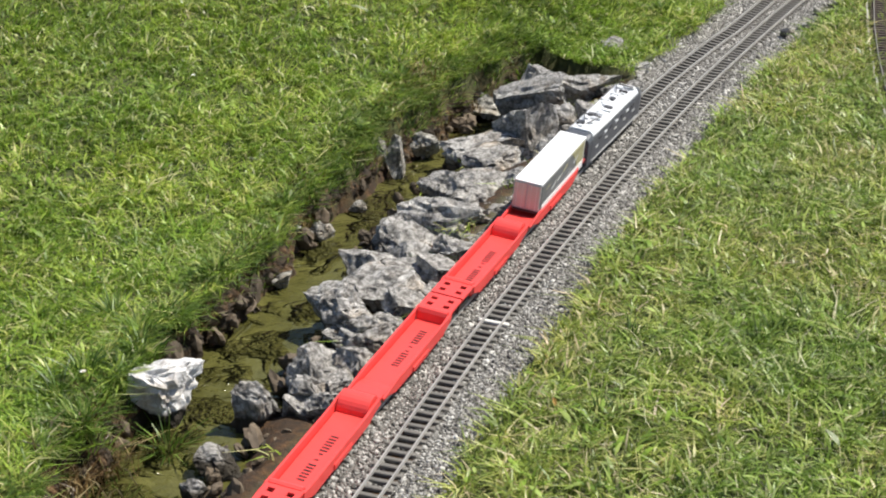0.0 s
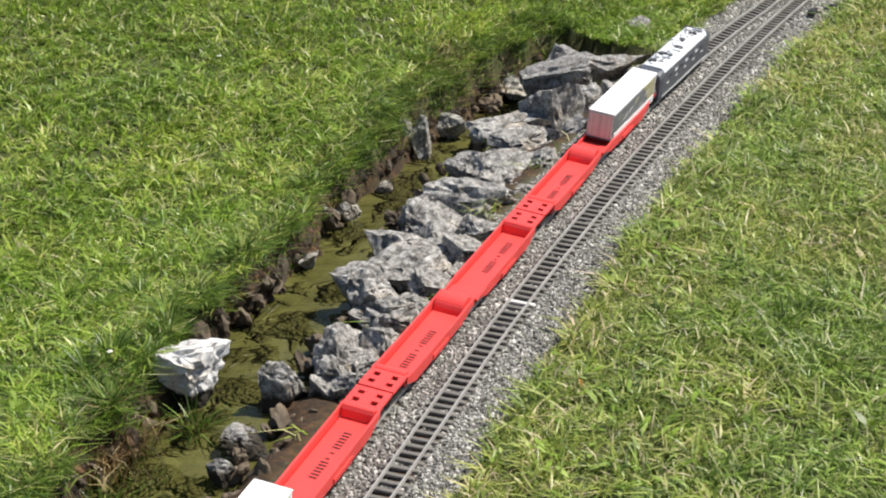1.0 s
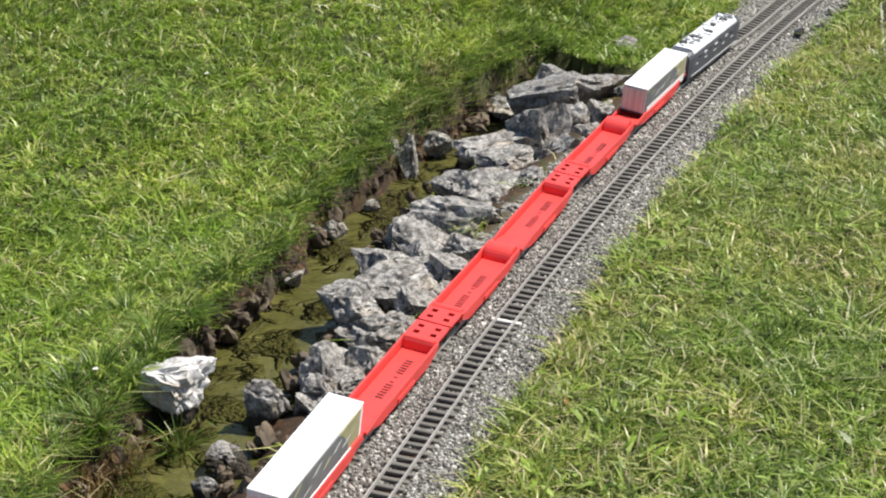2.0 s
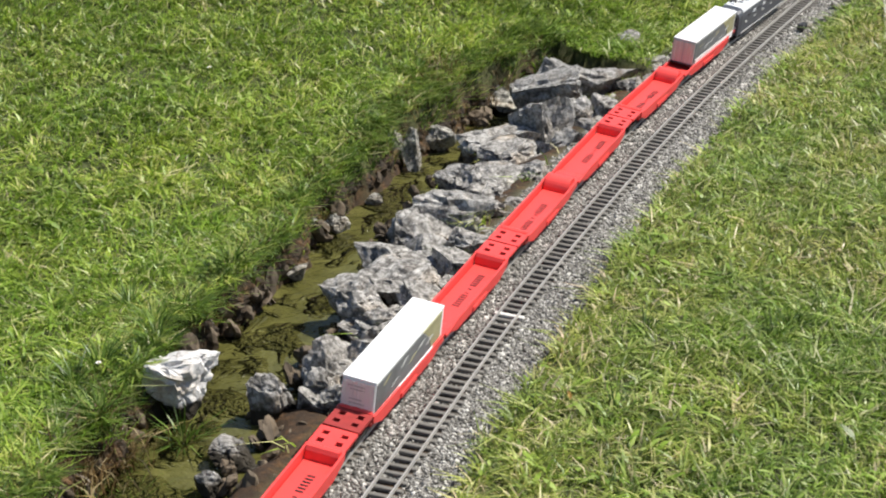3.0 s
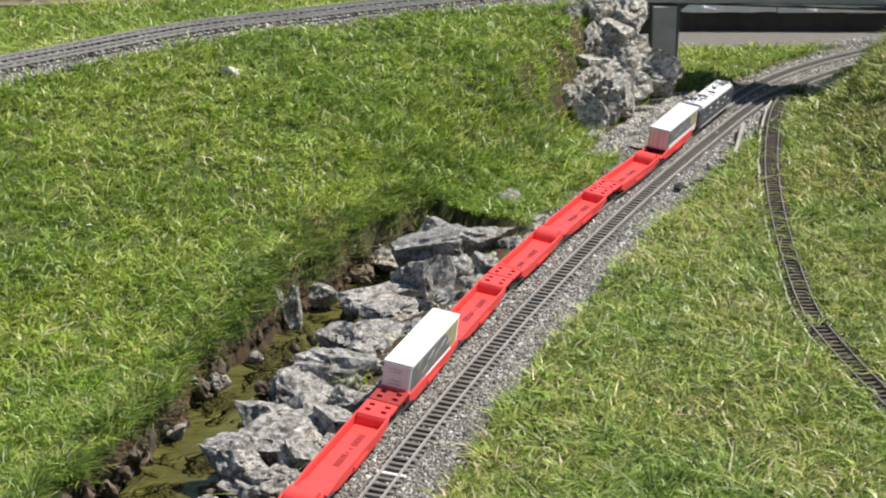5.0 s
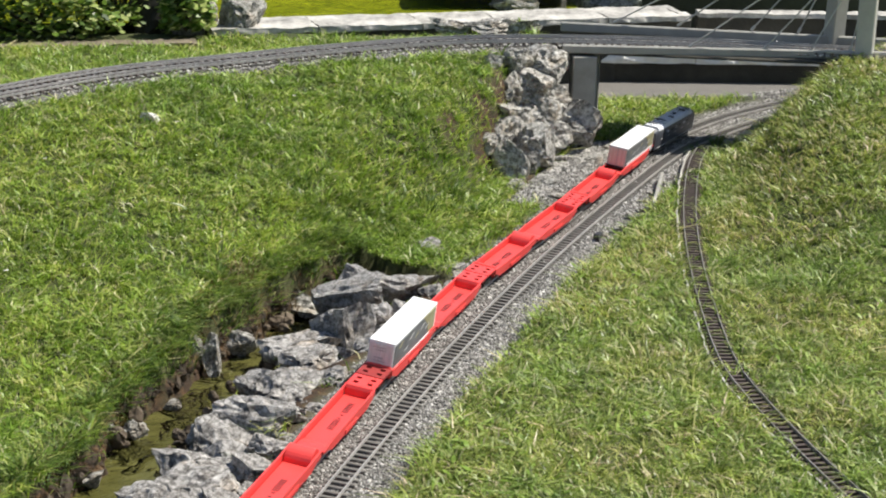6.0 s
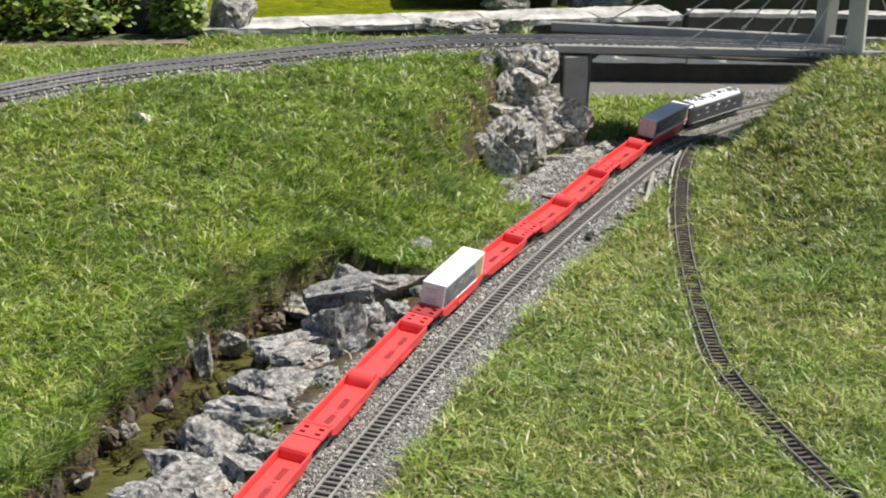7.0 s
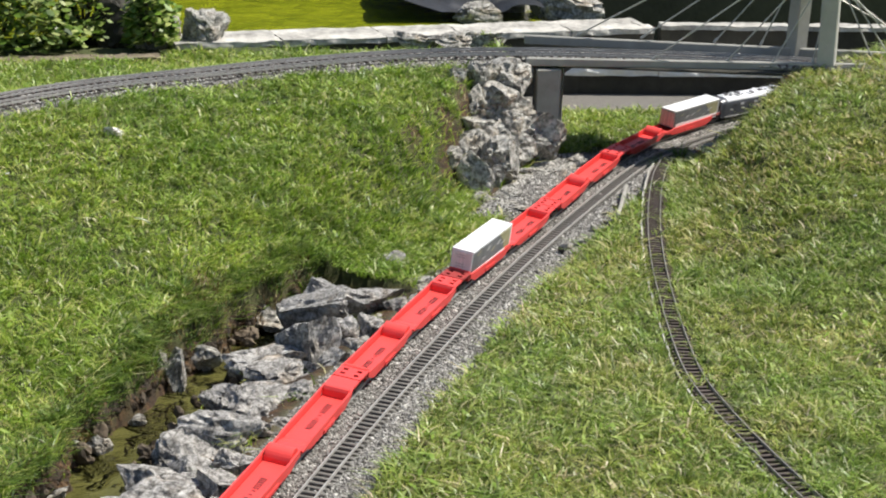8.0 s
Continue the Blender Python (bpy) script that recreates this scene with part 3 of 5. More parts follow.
for i in range(34):
    wy = 8.72 + 0.95 * (i + 0.7 * rng_wall.random()) / 34
    (wx, _), wa = TRAIN_LINE.at(nearest_s(TRAIN_LINE, 1.2 + 0.55 * (wy - 8.0), wy))
    off = -rng_wall.uniform(0.16, 0.40)
    size = rng_wall.uniform(0.05, 0.15)
    boulder(wx + math.cos(wa) * off, wy - math.sin(wa) * off, -0.015, size, size * 0.8, size * rng_wall.uniform(0.25, 0.5), 301 + i, STONE_DRY,
            "flat pale broken stone lying on the rubble", group="rubble below the retaining wall", turn=rng_wall.uniform(0, 360))
for i in range(26):
    sb = 6.3 + 1.9 * (i + 0.6 * rng_wall.random()) / 26
    (wx, wy), wa = SIDE_LINE.at(sb)
    off = rng_wall.uniform(0.10, 0.24)
    size = rng_wall.uniform(0.02, 0.055)
    boulder(wx + math.cos(wa) * off, wy - math.sin(wa) * off, -0.012, size, size * 0.8, size * 0.45, 361 + i, STONE_DRY,
            "pale chip of stone among the ballast", "stone", group="stone chips beside the siding", turn=rng_wall.uniform(0, 360))
for i, r in enumerate([(1.184, 10.942, 0.48, 0.239, 0.103), (1.414, 10.871, 0.5, 0.307, 0.102), (1.606, 10.777, 0.5, 0.203, 0.088)]):
    rock(*r, 121 + i, STONE_DRY, "low grey rock beside the upper track", group="rocks beside the upper track", depth=0.8)
rock(-0.469, 8.5, rough_height(-0.469, 8.5) + 0.02, 0.10, 0.06, 131, STONE_PALE, "flat grey stone lying in the grass", name="stone")
rock(0.62, 5.46, 0.0, 0.035, 0.025, 132, STONE_PALE, "small pale pebble on the gravel", name="pebble")


def make_earth():
    m, nt, b = material("rusty_earth", 0.8)
    col = ramp(nt, noise_tex(nt, 20, 7, 0.75, False, 0.6), [(0.34, (0.012, 0.009, 0.006)), (0.50, (0.045, 0.028, 0.012)), (0.62, (0.13, 0.066, 0.020)), (0.74, (0.30, 0.23, 0.14))])
    nt.links.new(mix(nt, 0.6, col, ramp(nt, noise_tex(nt, 5, 3), [(0.4, (0.45, 0.42, 0.36)), (0.6, (1.0, 1.0, 1.0))]), "MULTIPLY"), b.inputs["Base Color"])
    bump(nt, b, noise_tex(nt, 60, 6, 0.75), 0.9, 0.012)
    return m


EARTH = make_earth()
RUBBLE = simple("muddy_rubble", (0.10, 0.075, 0.05), 0.8, 0, 0.7, 24, 0.006, False)
DEAD = make_grass("dead_grass_blades", [(0.0, (0.05, 0.03, 0.012)), (0.45, (0.16, 0.10, 0.04)), (0.75, (0.36, 0.26, 0.12)), (1.0, (0.62, 0.52, 0.32))],
                  ((0.8, 0.8, 0.75), (1.1, 1.1, 1.0)))


def bank_face():
    """The bare undercut earth of the grassy bank, with a ragged lip."""
    n, m = 420, 14
    arc = np.linspace(0.35, STREAM.length - 0.05, n)
    sx, sy = np.interp(arc, STREAM.s, STREAM.p[:, 0]), np.interp(arc, STREAM.s, STREAM.p[:, 1])
    tx, ty = np.interp(arc, STREAM.s, np.gradient(STREAM.p[:, 0])), np.interp(arc, STREAM.s, np.gradient(STREAM.p[:, 1]))
    tl = np.hypot(tx, ty)
    nx, ny = ty / tl, -tx / tl
    off = stream_half(arc) + 0.02
    for _ in range(4):
        X, Y = sx - nx * off, sy - ny * off
        wob = fnoise(X, Y, 5.0, 3.0) * 0.04 + fnoise(X, Y, 14.0, 7.0) * 0.018
        off = stream_half(arc) + fnoise(X, Y, 4.5, 51.0) * 0.05 + fnoise(X, Y, 13.0, 53.0) * 0.03 - wob + 0.008
    V, F = [], []
    for i in range(n):
        for j in range(m):
            u = j / (m - 1)
            z = -0.006 - 0.14 * u
            q = Vector((sx[i] * 14, sy[i] * 14, u * 2.6))
            o = off[i] + 0.030 - 0.034 * math.sin(u * 2.2) + 0.030 * noise.noise(q) + 0.016 * noise.noise(q * 2.9) + 0.03 * u * u - 0.012
            V.append((sx[i] - nx[i] * o, sy[i] - ny[i] * o, z + 0.012 * noise.noise(q * 1.3)))
            if i and j:
                b = i * m + j
                F.append((b - m - 1, b - m, b, b - 1))
    ob = mesh_object("stream_bank", V, F, EARTH, None, False)
    tagged(ob, "steep bare rust-brown earth bank above the stream", "bank", kind="structure")


bank_face()


def bank_rubble():
    """Clods and small stones along both edges of the water."""
    rng = random.Random(8)
    bm = bmesh.new()
    for k in range(420):
        s = rng.uniform(0.6, STREAM.length - 0.05)
        (x, y), a = STREAM.at(s)
        hw = float(stream_half(s))
        off = -(hw + rng.uniform(-0.03, 0.06)) if k % 7 < 2 else hw + rng.uniform(0.0, 0.30)
        r = rng.uniform(0.010, 0.034)
        px, py = x + math.cos(a) * off, y - math.sin(a) * off
        z = rng.uniform(-0.125, -0.05) if off < 0 else rng.uniform(-0.125, -0.075)
        m = Matrix.LocRotScale((px, py, z), Euler((rng.uniform(0, 6), rng.uniform(0, 6), rng.uniform(0, 6))), (r * rng.uniform(0.7, 1.6), r, r * rng.uniform(0.35, 0.8)))
        made = bmesh.ops.create_icosphere(bm, subdivisions=2, radius=1.0)["verts"]
        for v in made:
            v.co = m @ (v.co * (1 + 0.6 * noise.noise(v.co * 1.9 + Vector((k, 0, 0)))))
    ob = part("bank_rubble", bm, RUBBLE, None)
    tagged(ob, "muddy clods and small stones along the water's edge", "rubble", kind="stuff")


bank_rubble()


# ---- bridge and walls behind ----
def beam(p, q, w, h, mat, name, parent, label="", bevel=0.006):
    """A straight bar from p to q, w wide and h deep."""
    p, q = Vector(p), Vector(q)
    L = (q - p).length
    bm = box(0, 0, 0, w, L, h)
    ob = part(name, bm, mat, parent, label, bevel)
    d = (q - p).normalized()
    side = d.cross(Vector((0, 0, 1))).normalized()
    up = side.cross(d)
    ob.matrix_basis = Matrix.Translation((p + q) / 2) @ Matrix((side, d, up)).transposed().to_4x4()
    return ob


def build_bridge():
    t = thing("cable_stayed_bridge", "grey model cable-stayed bridge carrying the upper track over the line", "bridge")
    z = UPPER_Z - 0.012
    near = lambda x: 9.95 - 0.15 * (x - 1.75)
    far = lambda x: 10.50 - 0.29 * (x - 1.80)
    beam((1.70, near(1.70), z - 0.008), (3.55, near(3.55), z + 0.006), 0.03, 0.046, BRIDGE_GREY, "girder", t)
    beam((1.78, far(1.78), z + 0.02), (4.4, far(4.4), z + 0.02), 0.03, 0.055, BRIDGE_GREY, "girder", t)
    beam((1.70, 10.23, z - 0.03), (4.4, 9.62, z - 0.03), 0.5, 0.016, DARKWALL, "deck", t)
    part("pier", box(1.825, near(1.825) + 0.035, (z - 0.045) / 2 - 0.04, 0.135, 0.13, z - 0.045 + 0.08), CONCRETE, t, "square weathered concrete pier", 0.006)
    part("pier", box(1.93, 10.43, (z - 0.045) / 2 - 0.04, 0.13, 0.13, z - 0.045 + 0.08), CONCRETE, t, "", 0.006)
    part("abutment", box(3.30, 9.80, 0.42, 0.22, 0.20, 0.16), BRIDGE_GREY, t, "", 0.006)
    tops = []
    for bx, by, lean, mat in ((3.325, near(3.325) - 0.02, 0.06, PYLON_GREY), (3.27, far(3.27) + 0.04, -0.06, BRIDGE_GREY)):
        top = Vector((bx + 0.03, by + lean, 1.4))
        beam((bx, by, 0.2), top, 0.095, 0.085, mat, "pylon_leg", t, "tapering grey pylon leg")
        tops.append(top)
    for k, x in enumerate((2.05, 2.40, 2.80, 3.05, 3.26)):
        zt = 1.34 - 0.07 * k
        if k:
            cable(t, (x, near(x), z + 0.03), tops[0] + Vector((0, 0, zt - 1.4)))
        cable(t, (x + 0.04, far(x), z + 0.065), tops[1] + Vector((0, 0, zt - 1.4)))
    for k in range(5):
        x = 3.66 + 0.10 * k
        cable(t, (x, far(x) - 0.05, z + 0.03), tops[1] + Vector((0.02, 0, -0.08 - 0.09 * k)))
    return t


def cable(t, p, q):
    p, q = Vector(p), Vector(q)
    stay = part("stay_cable", cyl((p + q) / 2, q - p, 0.0045, (q - p).length, 6), CABLE, t)
    part("cable_anchor", cyl(p, q - p, 0.008, 0.03, 8), CABLE, stay)


build_bridge()


def slab_wall(name, p, q, top, base, depth, wall_mat, cop_mat, label, cop=0.035, over=0.02):
    """A straight garden wall with a rough coping of separate slabs, front edge from p to q."""
    t = thing(name, label, "wall", kind="structure")
    p, q = Vector((*p, 0)), Vector((*q, 0))
    d = (q - p).normalized()
    nrm = Vector((-d.y, d.x, 0))
    L = (q - p).length
    mid = (p + q) / 2 + nrm * (depth / 2)
    ang = math.degrees(math.atan2(d.y, d.x))
    w = part("wall_face", box(0, 0, 0, L, depth, top - cop - base), wall_mat, t, "", 0.004)
    w.matrix_basis = pose(mid.x, mid.y, (top - cop + base) / 2, 0, 0, ang)
    rng = random.Random(int(L * 100))
    x = 0.0
    while x < L - 0.05:
        step = min(rng.uniform(0.5, 0.9), L - x)
        bm = bmesh.new()
        bmesh.ops.create_cube(bm, size=1, matrix=Matrix.LocRotScale((0, 0, 0), None, (step - 0.006, depth + over, cop)))
        bmesh.ops.subdivide_edges(bm, edges=bm.edges[:], cuts=11, use_grid_fill=True)
        for v in bm.verts:
            v.co += Vector((0, noise.noise(v.co * 9 + Vector((x, 1, 0))) * 0.016 + noise.noise(v.co * 30) * 0.012, noise.noise(v.co * 9 + Vector((x * 3, 0, 2))) * 0.008 + noise.noise(v.co * 25) * 0.006))
        s = part("coping_slab", bm, cop_mat, t)
        c = p + d * (x + step / 2) + nrm * (depth / 2 - over / 2)
        s.matrix_basis = pose(c.x, c.y, top - cop / 2, 0, 0, ang)
        x += step
    return t


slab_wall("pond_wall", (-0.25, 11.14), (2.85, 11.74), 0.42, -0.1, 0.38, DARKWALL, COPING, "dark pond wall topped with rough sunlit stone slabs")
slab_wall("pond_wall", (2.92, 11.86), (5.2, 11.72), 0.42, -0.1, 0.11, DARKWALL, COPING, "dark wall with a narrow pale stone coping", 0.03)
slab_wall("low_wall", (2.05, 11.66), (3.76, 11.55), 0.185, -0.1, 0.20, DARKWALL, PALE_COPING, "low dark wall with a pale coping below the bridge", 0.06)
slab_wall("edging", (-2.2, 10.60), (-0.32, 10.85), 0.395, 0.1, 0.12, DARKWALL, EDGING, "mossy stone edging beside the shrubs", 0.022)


def build_pond():
    ob = mesh_object("pond_water", [(-3.0, 11.5, 0.37), (2.2, 11.9, 0.37), (2.2, 14.0, 0.37), (-3.0, 14.0, 0.37)], [(0, 1, 2, 3)], POND)
    tagged(ob, "bright green algae-covered pond water", "pond", kind="structure")
    bm = bmesh.new()
    bmesh.ops.create_grid(bm, x_segments=30, y_segments=16, size=0.5, matrix=Matrix.LocRotScale((1.65, 12.75, 0.42), None, (1.1, 1.1, 1)))
    for v in bm.verts:
        v.co.z += 0.10 * noise.noise(v.co * 3.5) + 0.03 * noise.noise(v.co * 11) + 0.06
    ob = part("pond_liner", bm, LINER, None, shade=True)
    tagged(ob, "crumpled black pond liner lying over the edge", "pond liner")
    # shade of the embankment is in its near-black colour
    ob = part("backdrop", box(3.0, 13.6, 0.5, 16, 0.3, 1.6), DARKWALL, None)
    tagged(ob, "embankment behind the pond, its shade put in as near-black colour", "embankment", kind="structure")


build_pond()
for i, r in enumerate([(-0.36, 11.35, 0.46, 0.30, 0.26), (1.75, 12.25, 0.45, 0.30, 0.14), (2.4, 12.5, 0.5, 0.5, 0.3), (2.0, 12.75, 0.48, 0.4, 0.25)]):
    rock(*r, 141 + i, STONE_DRY, "grey rock at the edge of the pond", group="rocks at the pond", depth=0.7)


# added dark filler: stands for the shaded hollow, hides the bright pond behind
boulder(-0.64, 11.42, 0.30, 0.34, 0.2, 0.42, 151, DARKWALL, "near-black rock added for the shade in the hollow between the shrubs")
boulder(-0.07, 11.28, 0.38, 0.26, 0.2, 0.24, 152, STONE_DRY, "pale jagged rock at the pond corner")


# ---- the train ----
UNIT = 0.655
ROAD = 0.0


def wheelset(t, y, r=0.018):
    for sx in (-1, 1):
        w = part("wheel", cyl((0, 0, 0), (1, 0, 0), r, 0.006, 16), BLACK, t)
        w.matrix_basis = pose(sx * GAUGE / 2, y, r)


def pocket_wagon(flip, holes=True, loaded=False):
    """One half of an articulated pocket wagon, platform at one end; the other end is a drum, or a flat lip on flipped units."""
    t = thing("pocket_wagon", "bright red low-floor pocket wagon" + (" loaded with a trailer" if loaded else ", running empty"), "wagon", "red pocket wagons of the train")
    g = (lambda y: UNIT - y) if flip else (lambda y: y)
    W = 0.104

    def bx(cx, y0, y1, z0, z1, w):
        a, b = sorted((g(y0), g(y1)))
        return box(cx, (a + b) / 2, (z0 + z1) / 2, w, b - a, z1 - z0)

    def prof(pts, x0, x1):
        return profile_x([(g(y), z) for y, z in pts], x0, x1)

    part("floor", bx(0, 0.11, 0.60, 0.028, 0.036, W - 0.012), RED, t, "", 0.001)
    # platform with rounded nose and lightening holes
    xs, ys = (-W / 2, -0.036, -0.017, 0.017, 0.036, W / 2), (0.004, 0.026, 0.044, 0.066, 0.086, 0.112)
    bm = bmesh.new()
    for i in range(5):
        for j in range(5):
            if not (holes and i in (1, 3) and j in (1, 3)):
                a, b = sorted((g(ys[j]), g(ys[j + 1])))
                box((xs[i] + xs[i + 1]) / 2, (a + b) / 2, 0.0645, xs[i + 1] - xs[i], b - a, 0.009, bm)
    bmesh.ops.remove_doubles(bm, verts=bm.verts[:], dist=1e-5)
    shared = [f for f in bm.faces if all(len(e.link_faces) > 2 for e in f.edges) and abs(f.normal.z) < 0.5]
    bmesh.ops.delete(bm, geom=shared, context="FACES_ONLY")
    # loaded wagons: trailer's shadow on the platform is painted as darker red
    part("platform", bm, RED_SHADOWED if loaded else RED, t, "flat end platform")
    # shade seen through the holes is put into this pan's near-black colour
    part("platform_pan", bx(0, 0.012, 0.108, 0.052, 0.0565, W - 0.012), RED_RECESS_SHADE, t, "pan coloured near-black for the shade below the platform")
    part("end_step", prof([(0.104, 0.036), (0.104, 0.071), (0.112, 0.075), (0.122, 0.073), (0.128, 0.062), (0.130, 0.036)], -W / 2 + 0.006, W / 2 - 0.006), RED, t)
    # end beam takes the same painted underside shade
    part("end_beam", bx(0, 0.006, 0.02, 0.03, 0.058, W - 0.02), RED_RECESS_SHADE, t)
    # hump over the shared bogie
    if flip:
        part("end_plate", prof([(0.55, 0.029), (0.55, 0.037), (0.60, 0.048), (0.648, 0.050), (0.656, 0.044), (0.64, 0.040), (0.60, 0.034)], -W / 2 + 0.006, W / 2 - 0.006), RED, t, "flat red end plate")
        part("end_lip", profile_x([(g(0.640), 0.046), (g(0.668), 0.042), (g(0.668), 0.046), (g(0.640), 0.052)], -W * 0.3, W * 0.3), RED, t)
    else:
        hump = [(0.560 + 0.043 - 0.043 * math.cos(a), 0.040 + 0.042 * math.sin(a)) for a in [math.pi * k / 12 for k in range(13)]]
        part("drum", prof([(0.560, 0.030)] + hump + [(0.646, 0.030)], -W / 2 + 0.007, W / 2 - 0.007), RED, t, "rounded red drum over the bogie")
    # side walls with a deeper middle
    wall = [(0.10, 0.046), (0.10, 0.069), (0.15, 0.065), (0.54, 0.062)] + ([(0.60, 0.056), (0.648, 0.052)] if flip else [(0.57, 0.066), (0.63, 0.066)]) + [(0.646, 0.042), (0.60, 0.038), (0.55, 0.022), (0.17, 0.020)]
    for sx in (-1, 1):
        part("side_wall", prof(wall, sx * W / 2 - 0.0035, sx * W / 2 + 0.0035), RED, t, "", 0.0012)
        part("side_rib", bx(sx * (W / 2 + 0.004), 0.30, 0.42, 0.024, 0.040, 0.006), RED, t)
    if not loaded:
        for k in range(6):
            for y0, step in ((0.20, 0.0155), (0.355, 0.0155)):
                p = part("lettering", box(0, 0, 0, 0.022, 0.007, 0.0012), LETTER, t, "row of dark unreadable marks")
                p.matrix_basis = pose(0.004, g(y0 + step * k), 0.0366)
        for yy in (0.306, 0.336):
            p = part("lettering", box(0, 0, 0, 0.012, 0.006, 0.0012), LETTER, t, "small dark unreadable mark")
            p.matrix_basis = pose(0.004, g(yy), 0.0366)
    for y in (0.06, 0.60):
        bogie = part("bogie", bx(0, y - 0.045, y + 0.045, 0.012, 0.030, 0.078), BLACK, t)
        wheelset(bogie, g(y - 0.028))
        wheelset(bogie, g(y + 0.028))
    part("coupler", bx(0, -0.014, 0.012, 0.034, 0.042, 0.012), BLACK, t)
    return t


def trailer(kind):
    """A box semi-trailer; y from 0 to L, rear doors at y = 0."""
    L, W, z0, z1 = 0.515, 0.100, 0.052, 0.160
    lab = "white box semi-trailer with dark printed side, standing on a red wagon" if kind == 2 else "white-roofed box semi-trailer with beige rear doors, on a red wagon"
    t = thing("semi_trailer", lab, "trailer")
    part("box_body", box(0, L / 2, (z0 + z1) / 2, W - 0.002, L, z1 - z0 - 0.004), WHITE if kind == 2 else PRINT_PALE, t, "", 0.0015)
    part("roof", box(0, L / 2, z1, W + 0.001, L + 0.001, 0.005), WHITE, t, "glossy white roof", 0.0015)
    dm = OFFWHITE if kind == 2 else BEIGE
    for sx in (-1, 1):
        door = part("rear_door", box(sx * W / 4, -0.0015, (z0 + z1) / 2 + 0.004, W / 2 - 0.006, 0.003, z1 - z0 - 0.022), dm, t, "", 0.0008)
        for k in (0.3, 0.7):
            part("door_bar", cyl((sx * W / 2 * k, -0.0045, (z0 + z1) / 2), (0, 0, 1), 0.0011, z1 - z0 - 0.02, 6), OFFWHITE, door)
    part("bumper", box(0, -0.002, z0 + 0.004, W - 0.006, 0.006, 0.007), BLACK, t)
    if kind == 2:
        for k, (z, w) in enumerate(((0.138, 0.05), (0.128, 0.042), (0.098, 0.036), (0.086, 0.044))):
            part("lettering", box(-0.006 + 0.004 * (k % 2), -0.0036, z, w, 0.001, 0.004), PRINT_PALE, t, "faint grey lines of unreadable text")
    # printed side: a slanting dark picture over white, with an olive end
    for sx in (-1, 1):
        x = sx * (W / 2)
        a, b = (x - 0.001, x + 0.001)
        art = part("side_print", profile_x([(0.006, 0.068), (0.006, 0.152), (0.34, 0.152), (0.40, 0.110), (0.42, 0.068)], a, b), PRINT_GREY, t, "dark grey printed picture")
        part("side_print", profile_x([(0.345, 0.152), (0.405, 0.110), (0.425, 0.068), (0.494, 0.068), (0.494, 0.152)], a, b), PRINT_OLIVE, t, "olive printed picture")
        rng = random.Random(kind)
        for k in range(6):
            y = 0.05 + 0.065 * k
            hgt = rng.uniform(0.006, 0.018)
            zc = rng.uniform(0.09, 0.13)
            part("print_shape", profile_x([(y, zc), (y + 0.035, zc + hgt), (y + 0.055, zc + hgt), (y + 0.02, zc)], x - 0.0016, x + 0.0016), PRINT_PALE if k % 3 else PRINT_OLIVE, art)
        part("side_skirt", box(x, L / 2, 0.058 if kind == 2 else 0.066, 0.005, L - 0.04, 0.012 if kind == 2 else 0.028), WHITE, t, "white lower side rail")
    for y in (0.07, 0.12, 0.17):
        for sx in (-1, 1):
            w = part("wheel", cyl((0, 0, 0), (1, 0, 0), 0.016, 0.010, 14), BLACK, t)
            w.matrix_basis = pose(sx * 0.034, y, z0 - 0.002)
    return t


